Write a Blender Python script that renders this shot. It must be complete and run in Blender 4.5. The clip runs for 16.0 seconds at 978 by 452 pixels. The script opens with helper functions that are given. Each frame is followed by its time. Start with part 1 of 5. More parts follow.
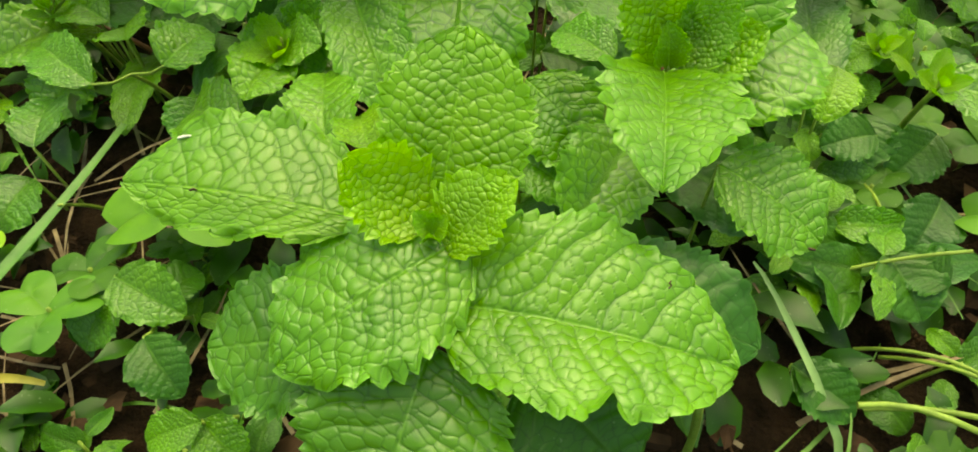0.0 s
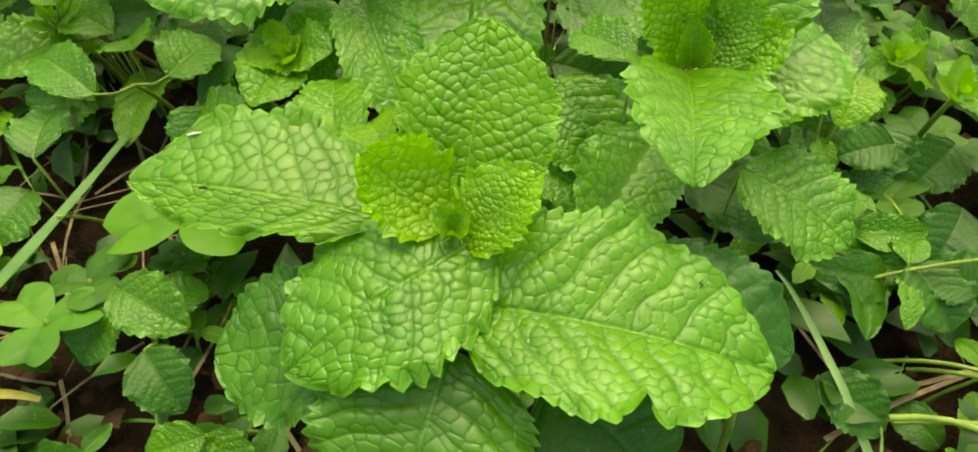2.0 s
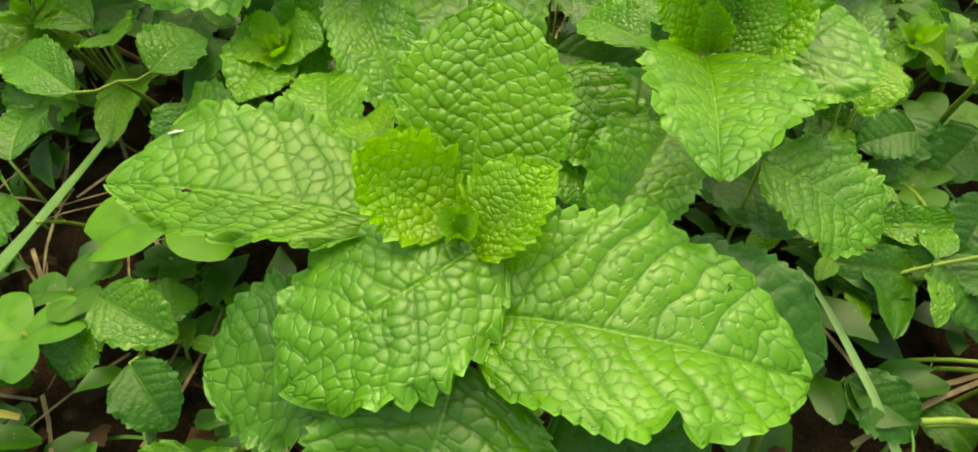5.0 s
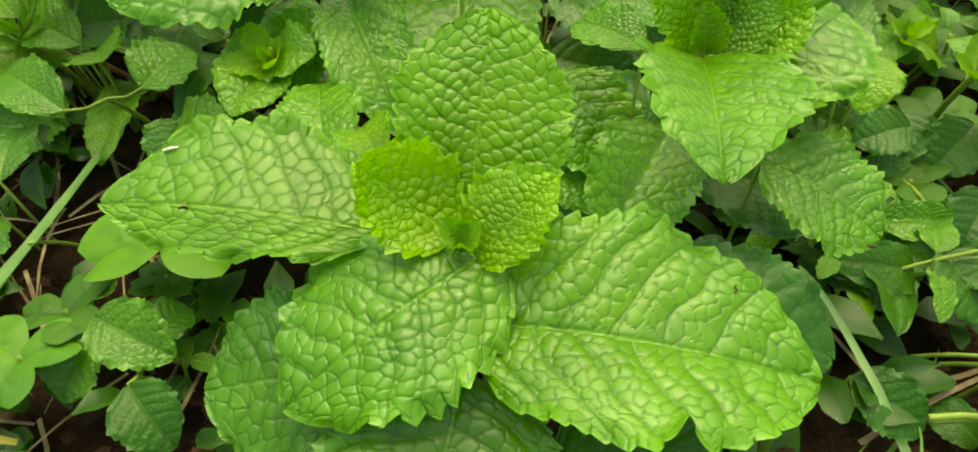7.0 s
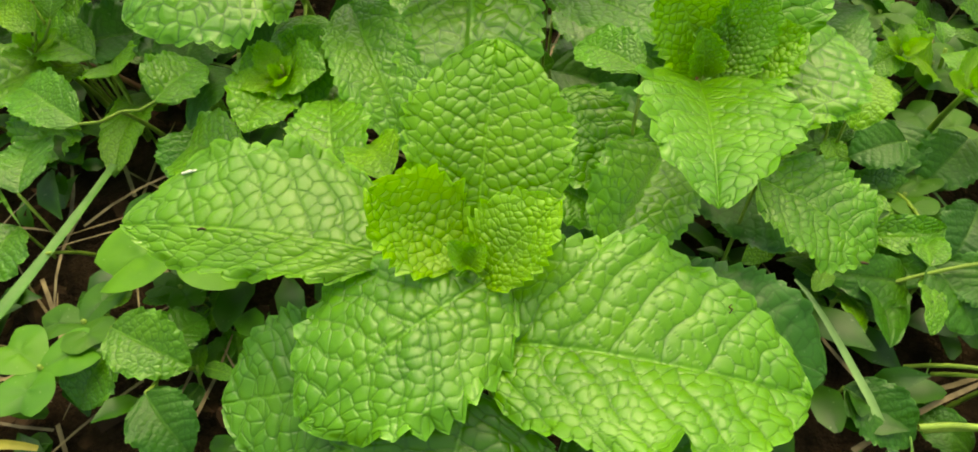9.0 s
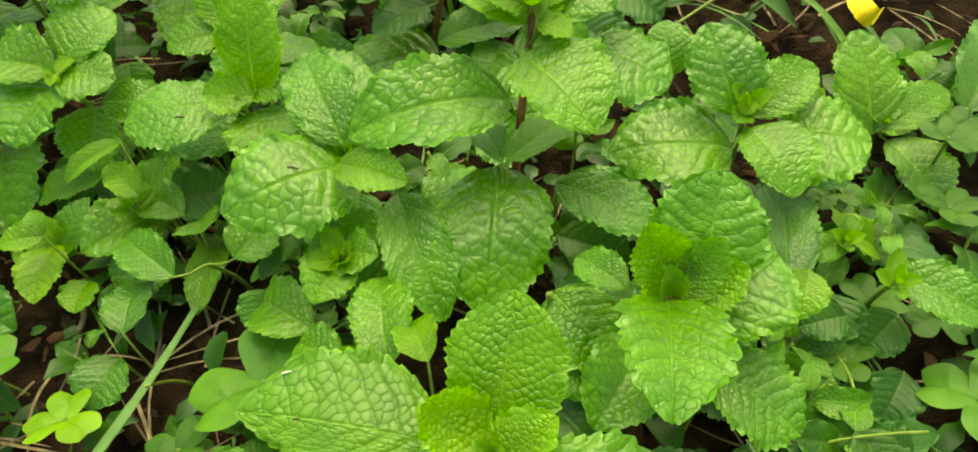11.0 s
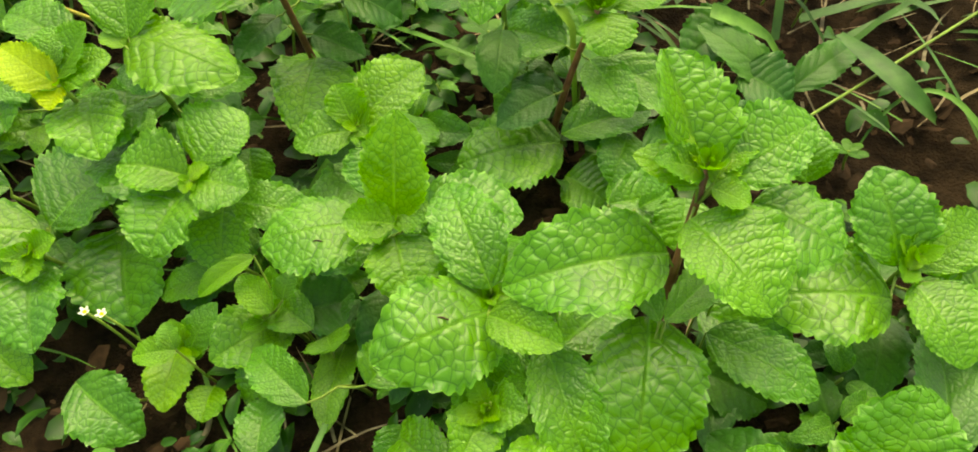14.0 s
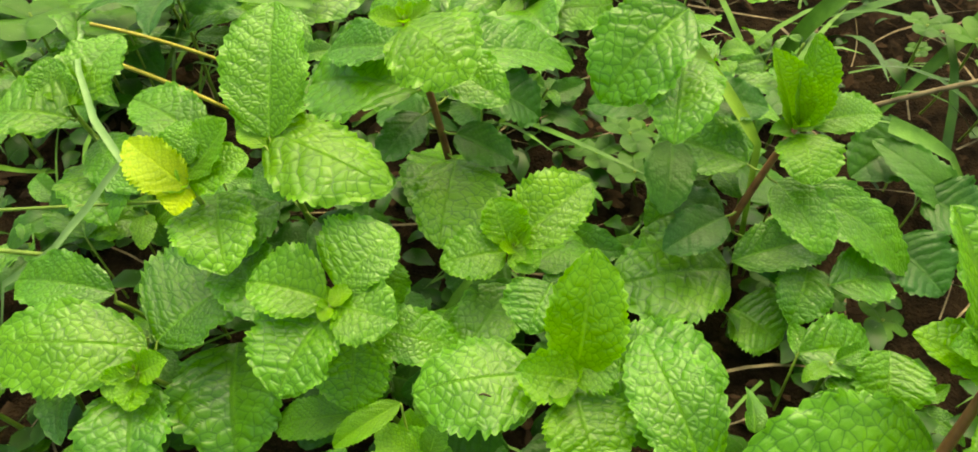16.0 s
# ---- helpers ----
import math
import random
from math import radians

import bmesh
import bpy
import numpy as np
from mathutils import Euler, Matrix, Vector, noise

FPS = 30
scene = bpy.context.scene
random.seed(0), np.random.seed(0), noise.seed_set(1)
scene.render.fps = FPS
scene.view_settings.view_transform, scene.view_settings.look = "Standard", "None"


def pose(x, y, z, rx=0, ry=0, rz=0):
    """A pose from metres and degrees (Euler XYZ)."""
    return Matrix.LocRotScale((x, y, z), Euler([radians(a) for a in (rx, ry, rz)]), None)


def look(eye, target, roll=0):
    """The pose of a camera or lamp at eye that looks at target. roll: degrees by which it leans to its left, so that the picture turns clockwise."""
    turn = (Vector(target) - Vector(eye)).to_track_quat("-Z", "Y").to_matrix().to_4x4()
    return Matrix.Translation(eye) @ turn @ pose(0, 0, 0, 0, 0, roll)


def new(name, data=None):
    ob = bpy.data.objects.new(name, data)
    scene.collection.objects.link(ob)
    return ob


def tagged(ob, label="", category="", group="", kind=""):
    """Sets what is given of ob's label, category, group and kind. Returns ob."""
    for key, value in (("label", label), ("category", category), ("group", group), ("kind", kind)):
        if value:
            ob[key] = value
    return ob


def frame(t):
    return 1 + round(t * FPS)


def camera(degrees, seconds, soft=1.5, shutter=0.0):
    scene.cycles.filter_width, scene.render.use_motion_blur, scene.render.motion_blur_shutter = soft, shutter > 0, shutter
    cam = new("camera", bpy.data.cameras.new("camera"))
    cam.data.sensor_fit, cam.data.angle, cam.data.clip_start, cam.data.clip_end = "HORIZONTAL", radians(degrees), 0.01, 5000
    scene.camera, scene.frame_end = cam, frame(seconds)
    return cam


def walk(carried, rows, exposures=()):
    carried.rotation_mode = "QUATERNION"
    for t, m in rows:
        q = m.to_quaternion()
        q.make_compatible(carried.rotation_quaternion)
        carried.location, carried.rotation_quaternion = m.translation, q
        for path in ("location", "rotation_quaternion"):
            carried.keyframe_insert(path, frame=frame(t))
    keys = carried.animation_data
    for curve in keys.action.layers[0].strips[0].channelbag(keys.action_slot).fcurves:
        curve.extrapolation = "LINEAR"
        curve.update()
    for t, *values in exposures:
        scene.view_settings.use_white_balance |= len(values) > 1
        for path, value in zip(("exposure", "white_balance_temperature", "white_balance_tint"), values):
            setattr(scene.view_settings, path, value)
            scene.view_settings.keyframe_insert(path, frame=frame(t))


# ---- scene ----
cam = camera(66.09, 16.0, 1.7)
# seconds, eye, target, roll
PATH = [
    (0, (0.00395, 0.00574, 0.16958), (-0.02452, 0.59098, -0.64079), -3.7),
    (0.5, (0.00230, 0.00443, 0.16656), (-0.01837, 0.60645, -0.63166), -2.5),
    (1, (0.00190, 0.00507, 0.16689), (-0.02554, 0.60844, -0.63010), -3.5),
    (1.5, (0.00067, 0.00481, 0.16320), (-0.02734, 0.61801, -0.62622), -3.8),
    (2, (-0.00087, 0.00410, 0.16227), (-0.02049, 0.62522, -0.62120), -3.0),
    (2.5, (-0.00106, 0.00542, 0.15887), (-0.01469, 0.62332, -0.62727), -2.9),
    (3, (-0.00250, 0.00744, 0.15671), (-0.02397, 0.62261, -0.63139), -3.7),
    (3.5, (-0.00313, 0.00821, 0.15458), (-0.02443, 0.62032, -0.63591), -3.7),
    (4, (-0.00355, 0.00958, 0.15356), (-0.02538, 0.61869, -0.63923), -3.8),
    (4.5, (-0.00207, 0.01028, 0.15391), (-0.02334, 0.62013, -0.63832), -4.1),
    (4.7, (-0.00243, 0.01044, 0.15509), (-0.01900, 0.62645, -0.63248), -3.7),
    (6.8, (-0.00547, 0.01398, 0.15663), (-0.00377, 0.60416, -0.65064), -3.8),
    (7, (-0.00463, 0.01203, 0.15497), (-0.00618, 0.63234, -0.62939), -4.3),
    (7.5, (-0.00469, 0.01081, 0.15463), (-0.00913, 0.63442, -0.62710), -4.6),
    (8, (-0.00429, 0.01114, 0.15620), (-0.00858, 0.63028, -0.62907), -4.6),
    (8.2, (-0.00484, 0.01225, 0.15792), (-0.00768, 0.61691, -0.63856), -4.4),
    (10.3, (-0.00366, 0.01185, 0.17330), (-0.01347, 0.67970, -0.57093), -4.6),
    (10.5, (-0.00308, 0.01090, 0.19160), (-0.00869, 0.68569, -0.54639), -2.9),
    (11, (-0.00452, 0.01202, 0.21765), (-0.02117, 0.66405, -0.54037), -3.5),
    (11.5, (-0.00180, 0.00565, 0.22717), (-0.01512, 0.65791, -0.53071), -3.1),
    (12, (-0.00406, 0.00840, 0.22794), (-0.02919, 0.65494, -0.53452), -4.4),
    (12.5, (-0.00533, 0.01298, 0.23457), (-0.03015, 0.66786, -0.52075), -4.9),
    (13, (-0.01411, 0.02060, 0.24870), (-0.00859, 0.67298, -0.50917), -1.8),
    (13.5, (-0.02327, 0.04175, 0.25360), (-0.06845, 0.64866, -0.53988), -4.2),
    (14, (-0.03861, 0.05958, 0.24759), (-0.09863, 0.67091, -0.54150), -4.0),
    (14.5, (-0.07095, 0.07359, 0.24768), (-0.18828, 0.71558, -0.51001), -3.8),
    (15, (-0.07416, 0.07901, 0.24161), (-0.18196, 0.73608, -0.50447), -1.8),
    (15.5, (-0.08291, 0.08603, 0.23842), (-0.18050, 0.77440, -0.48033), -1.7),
    (16, (-0.08857, 0.09844, 0.23676), (-0.18360, 0.76570, -0.50198), -2.6),
]
EXPOSURES = ((0, 1.10), (3, 1.03), (8.2, 1.0), (11, 1.09), (13.5, 1.18), (16, 1.19))
walk(cam, [(t, look(eye, target, roll)) for t, eye, target, roll in PATH], [(t, e, 8800, -3) for t, e in EXPOSURES])
SKY, SUN = 0.165, 0.85

# ---- light: an overcast day ----
world = bpy.data.worlds.new("world")
scene.world = world
world.use_nodes = True
wn, wl = world.node_tree.nodes, world.node_tree.links
sky = wn.new("ShaderNodeTexSky")
sky.sky_type, sky.sun_disc = "NISHITA", False
sky.sun_elevation, sky.sun_rotation = radians(62), radians(20)
sky.air_density, sky.dust_density, sky.ozone_density = 1.2, 6.0, 1.0
wl.new(sky.outputs[0], wn["Background"].inputs[0])
wn["Background"].inputs[1].default_value = SKY
sun = new("sun", bpy.data.lights.new("sun", "SUN"))
sun.data.energy, sun.data.angle, sun.data.color = SUN, radians(42), (1.0, 0.97, 0.9)
sun.matrix_world = look((-0.42, 0.36, 1.9), (0, 0.15, 0))


# ---- materials ----
def material(name):
    m = bpy.data.materials.new(name)
    m.use_nodes = True
    t = m.node_tree
    return m, t.nodes, t.links, t.nodes["Principled BSDF"], t.nodes["Material Output"]


def ramp(nodes, *stops):
    r = nodes.new("ShaderNodeValToRGB")
    e = r.color_ramp.elements
    while len(e) < len(stops):
        e.new(0.5)
    for k, (p, c) in zip(e, stops):
        k.position, k.color = p, (*c, 1)
    return r


def mixed(nodes, links, how, a, b, fac):
    """A colour mix; a, b and fac are sockets or values."""
    x = nodes.new("ShaderNodeMix")
    x.data_type, x.blend_type = "RGBA", how
    for socket, v in ((x.inputs[0], fac), (x.inputs[6], a), (x.inputs[7], b)):
        if isinstance(v, bpy.types.NodeSocket):
            links.new(v, socket)
        else:
            socket.default_value = (*v, 1) if isinstance(v, tuple) else v
    return x.outputs[2]


def noise_tex(nodes, links, vector, scale, detail=3.0):
    n = nodes.new("ShaderNodeTexNoise")
    n.inputs["Scale"].default_value, n.inputs["Detail"].default_value = scale, detail
    if vector is not None:
        links.new(vector, n.inputs["Vector"])
    return n.outputs[0]


def leaf_material(name, crease, cell, through_it, share=0.3, gloss=0.42, shine=0.4, relief_by=0.00018):
    m, nodes, links, bsdf, out = material(name)
    at = nodes.new("ShaderNodeAttribute")
    at.attribute_name = "vein"
    geo = nodes.new("ShaderNodeNewGeometry")
    info = nodes.new("ShaderNodeObjectInfo")
    net = nodes.new("ShaderNodeAttribute")
    net.attribute_name = "net"
    cut = nodes.new("ShaderNodeSeparateXYZ")
    links.new(net.outputs["Vector"], cut.inputs[0])
    vor = nodes.new("ShaderNodeTexVoronoi")
    vor.voronoi_dimensions, vor.feature = "2D", "DISTANCE_TO_EDGE"
    vor.inputs["Scale"].default_value, vor.inputs["Randomness"].default_value = 1.0, 0.8
    links.new(net.outputs["Vector"], vor.inputs["Vector"])

    def spread(width, least):
        """1 inside the cells, least on the small veins, where the net shows."""
        x = nodes.new("ShaderNodeMapRange")
        x.interpolation_type = "SMOOTHSTEP"
        x.inputs[2].default_value, x.inputs[3].default_value = width, least
        links.new(vor.outputs["Distance"], x.inputs[0])
        y = nodes.new("ShaderNodeMix")
        y.inputs[2].default_value = 1.0
        links.new(cut.outputs[2], y.inputs[0]), links.new(x.outputs[0], y.inputs[3])
        return y.outputs[0]

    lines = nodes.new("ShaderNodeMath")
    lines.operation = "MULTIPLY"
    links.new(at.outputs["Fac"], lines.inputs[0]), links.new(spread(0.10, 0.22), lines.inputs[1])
    # crease green holds the vein colour and painted shade of the folds
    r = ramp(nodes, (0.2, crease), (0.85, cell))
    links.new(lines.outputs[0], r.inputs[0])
    along = nodes.new("ShaderNodeAttribute")
    along.attribute_name = "along"
    # yellow young base; its darkening and the pale tip paint in shade and sheen
    tint = ramp(nodes, (0.0, (0.80, 0.84, 0.12)), (0.40, (0.98, 0.97, 0.40)), (0.90, (1.10, 1.13, 1.5)))
    links.new(along.outputs["Fac"], tint.inputs[0])
    patch = ramp(nodes, (0.3, (0.72, 0.80, 0.75)), (0.7, (1.2, 1.12, 1.0)))
    links.new(noise_tex(nodes, links, geo.outputs["Position"], 90, 4), patch.inputs[0])
    col = mixed(nodes, links, "MULTIPLY", r.outputs[0], patch.outputs[0], 1.0)
    col = mixed(nodes, links, "MULTIPLY", col, tint.outputs[0], 1.0)
    each = ramp(nodes, (0.0, (0.84, 0.90, 1.8)), (0.5, (1, 1, 1)), (1.0, (1.24, 1.12, 0.8)))
    links.new(info.outputs["Random"], each.inputs[0])
    col = mixed(nodes, links, "MULTIPLY", col, each.outputs[0], 1.0)
    rib = nodes.new("ShaderNodeAttribute")
    rib.attribute_name = "rib"
    col = mixed(nodes, links, "MIX", col, tuple(min(1, 1.5 * c + 0.05 * k) for c, k in zip(cell, (1, 1, 0.4))), rib.outputs["Fac"])
    rim = nodes.new("ShaderNodeAttribute")
    rim.attribute_name = "rim"
    col = mixed(nodes, links, "MIX", col, tuple(min(1, 1.6 * c + 0.03) for c in cell), rim.outputs["Fac"])
    speck = ramp(nodes, (0.71, (0, 0, 0)), (0.76, (1, 1, 1)))
    links.new(noise_tex(nodes, links, geo.outputs["Position"], 900, 1), speck.inputs[0])
    fac = nodes.new("ShaderNodeMath")
    fac.operation = "MULTIPLY"
    fac.inputs[1].default_value = 0.12
    links.new(speck.outputs[0], fac.inputs[0])
    col = mixed(nodes, links, "MIX", col, (0.5, 0.6, 0.4), fac.outputs[0])
    links.new(col, bsdf.inputs["Base Color"])
    rough = nodes.new("ShaderNodeMapRange")
    rough.inputs[3].default_value, rough.inputs[4].default_value = gloss - 0.08, gloss + 0.14
    links.new(noise_tex(nodes, links, geo.outputs["Position"], 400, 3), rough.inputs[0])
    links.new(rough.outputs[0], bsdf.inputs["Roughness"])
    bsdf.inputs["Specular IOR Level"].default_value = shine
    bsdf.inputs["Sheen Weight"].default_value, bsdf.inputs["Sheen Roughness"].default_value = 0.03, 0.4
    bump = nodes.new("ShaderNodeBump")
    bump.inputs["Strength"].default_value, bump.inputs["Distance"].default_value = 0.5, relief_by
    relief = nodes.new("ShaderNodeMath")
    relief.operation = "MULTIPLY_ADD"
    relief.inputs[1].default_value = 0.3
    links.new(noise_tex(nodes, links, geo.outputs["Position"], 1100, 3), relief.inputs[0])
    swollen = nodes.new("ShaderNodeMath")
    swollen.operation = "MULTIPLY"
    links.new(at.outputs["Fac"], swollen.inputs[0]), links.new(spread(0.34, 0.0), swollen.inputs[1])
    links.new(swollen.outputs[0], relief.inputs[2])
    links.new(relief.outputs[0], bump.inputs["Height"])
    links.new(bump.outputs[0], bsdf.inputs["Normal"])
    tr = nodes.new("ShaderNodeBsdfTranslucent")
    links.new(mixed(nodes, links, "MULTIPLY", col, through_it, 1.0), tr.inputs[0])
    mx = nodes.new("ShaderNodeMixShader")
    mx.inputs[0].default_value = share
    links.new(bsdf.outputs[0], mx.inputs[1]), links.new(tr.outputs[0], mx.inputs[2]), links.new(mx.outputs[0], out.inputs[0])
    return m


def plain_material(name, dark, light, scale, rough=0.6, bump_by=0.3, depth=0.0005):
    m, nodes, links, bsdf, _ = material(name)
    geo, info = nodes.new("ShaderNodeNewGeometry"), nodes.new("ShaderNodeObjectInfo")
    n = noise_tex(nodes, links, geo.outputs["Position"], scale, 6)
    r = ramp(nodes, (0.3, dark), (0.7, light))
    links.new(n, r.inputs[0])
    each = ramp(nodes, (0.0, (0.75, 0.8, 0.8)), (1.0, (1.2, 1.15, 1.05)))
    links.new(geo.outputs["Random Per Island"], each.inputs[0])
    links.new(mixed(nodes, links, "MULTIPLY", r.outputs[0], each.outputs[0], 1.0), bsdf.inputs["Base Color"])
    bsdf.inputs["Roughness"].default_value = rough
    bsdf.inputs["Specular IOR Level"].default_value = 0.3 if rough < 0.8 else 0.04
    b = nodes.new("ShaderNodeBump")
    b.inputs["Strength"].default_value, b.inputs["Distance"].default_value = bump_by, depth
    links.new(noise_tex(nodes, links, geo.outputs["Position"], scale * 6, 4), b.inputs["Height"])
    links.new(b.outputs[0], bsdf.inputs["Normal"])
    return m


# leaf greens; the first two are copies darkened to paint in shade
LEAF = [leaf_material("leaf_deep_shade", (0.020, 0.087, 0.002), (0.032, 0.130, 0.005), (1.2, 1.5, 0.4), 0.24, 0.40, 0.35, 0.00018),
        leaf_material("leaf_shaded", (0.026, 0.106, 0.002), (0.063, 0.206, 0.008), (1.2, 1.5, 0.4), 0.26, 0.34, 0.50, 0.00034),
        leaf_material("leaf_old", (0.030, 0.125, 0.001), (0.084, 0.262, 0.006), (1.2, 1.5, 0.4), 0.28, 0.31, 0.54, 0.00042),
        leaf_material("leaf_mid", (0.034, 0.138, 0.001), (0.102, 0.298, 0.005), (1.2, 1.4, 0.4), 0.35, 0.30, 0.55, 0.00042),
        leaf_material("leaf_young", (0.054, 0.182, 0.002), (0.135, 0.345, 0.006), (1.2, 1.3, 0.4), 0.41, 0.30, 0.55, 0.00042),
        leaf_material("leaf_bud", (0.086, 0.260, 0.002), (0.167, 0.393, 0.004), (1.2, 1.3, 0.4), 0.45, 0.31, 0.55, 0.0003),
        leaf_material("leaf_yellow", (0.240, 0.420, 0.003), (0.400, 0.560, 0.008), (1.1, 1.1, 0.4), 0.40, 0.46, 0.40)]
DRY_GRASS = plain_material("pale_grass", (0.12, 0.24, 0.07), (0.20, 0.34, 0.12), 120, 0.5)
STEM_RED = plain_material("stem_red", (0.15, 0.055, 0.030), (0.27, 0.130, 0.055), 260, 0.45)
STEM_GREEN = plain_material("stem_green", (0.12, 0.20, 0.025), (0.20, 0.32, 0.045), 260, 0.45)
CLOVER = leaf_material("clover_leaf", (0.038, 0.140, 0.007), (0.058, 0.190, 0.011), (1.2, 1.4, 0.6), 0.3, 0.55)
CLOVER_PALE = leaf_material("clover_pale", (0.072, 0.235, 0.034), (0.100, 0.300, 0.056), (1.2, 1.4, 0.6), 0.3, 0.5)
CLOVER_LIGHT = leaf_material("clover_young", (0.15, 0.36, 0.005), (0.21, 0.45, 0.010), (1.2, 1.3, 0.5), 0.3, 0.5)
YELLOW = plain_material("withered_yellow", (0.62, 0.47, 0.012), (0.82, 0.68, 0.025), 300, 0.5)
WHITE = plain_material("petal_white", (0.50, 0.56, 0.42), (0.66, 0.70, 0.58), 300, 0.5)
GRASS = plain_material("grass", (0.050, 0.14, 0.012), (0.105, 0.25, 0.028), 140, 0.5)
LITTER = plain_material("leaf_litter", (0.014, 0.009, 0.005), (0.060, 0.036, 0.020), 120, 0.85)
STRAW = plain_material("straw", (0.09, 0.065, 0.032), (0.27, 0.215, 0.115), 200, 0.7)
SOIL = plain_material("soil", (0.008, 0.0055, 0.003), (0.034, 0.022, 0.012), 110, 0.95, 1.0, 0.003)


# ---- shapes ----
def part(name, data, mat, parent, label=""):
    if isinstance(data, bmesh.types.BMesh):
        me = bpy.data.meshes.new(name)
        data.to_mesh(me)
        data.free()
        data = me
    if not data.materials:
        data.materials.append(mat)
    ob = new(name, data)
    ob.parent = parent
    return tagged(ob, label)


def tube_data(points, radii, sides=6):
    """Vertices and faces of a round tube through points."""
    verts, faces = [], []
    for i, p in enumerate(points):
        d = (Vector(points[min(i + 1, len(points) - 1)]) - Vector(points[max(i - 1, 0)])).normalized()
        q = d.to_track_quat("Z", "Y")
        for k in range(sides):
            a = 2 * math.pi * k / sides
            verts.append(Vector(p) + q @ Vector((math.cos(a) * radii[i], math.sin(a) * radii[i], 0)))
    for i in range(len(points) - 1):
        for k in range(sides):
            n = (k + 1) % sides
            faces.append((i * sides + k, i * sides + n, (i + 1) * sides + n, (i + 1) * sides + k))
    faces.append(tuple(range((len(points) - 1) * sides, len(points) * sides)))
    return verts, faces


def tube(name, points, radii, mat, parent, label="", sides=7):
    verts, faces = tube_data(points, radii, sides)
    me = bpy.data.meshes.new(name)
    me.from_pydata(verts, [], faces)
    me.shade_smooth()
    return part(name, me, mat, parent, label)


def arc(a, b, sag=(0, 0, 0), n=7):
    """Points from a to b, pushed aside by sag in the middle."""
    a, b, s = Vector(a), Vector(b), Vector(sag)
    return [a.lerp(b, i / (n - 1)) + s * (4 * (i / (n - 1)) * (1 - i / (n - 1))) for i in range(n)]


def cells(p, q, seed):
    """How far (p, q) lies from the nearest border of a cell pattern, 0 on it."""
    f1, f2 = np.full(p.shape, 9.0), np.full(p.shape, 9.0)
    ip = np.floor(p)
    iq = np.floor(q)
    for dp in (-1, 0, 1):
        for dq in (-2, -1, 0, 1):
            cp, cq = ip + dp, iq + dq
            h1 = np.abs(np.sin(cp * 127.1 + cq * 311.7 + seed * 17.3) * 43758.5453) % 1
            h2 = np.abs(np.sin(cp * 269.5 + cq * 183.3 + seed * 31.7) * 43758.5453) % 1
            d = np.hypot(cp + 0.14 + 0.72 * h1 - p, cq + 0.12 + 0.76 * h2 + 0.5 * (cp % 2) - q)
            f2 = np.where(d < f1, f1, np.minimum(f2, d))
            f1 = np.minimum(f1, d)
    return np.clip((f2 - f1) / 0.5, 0, 1), np.clip(1 - (f1 / 0.8) ** 2, 0, 1)


SIZES = {0: (52, 24), 1: (30, 16), 2: (88, 40), 3: (190, 126)}


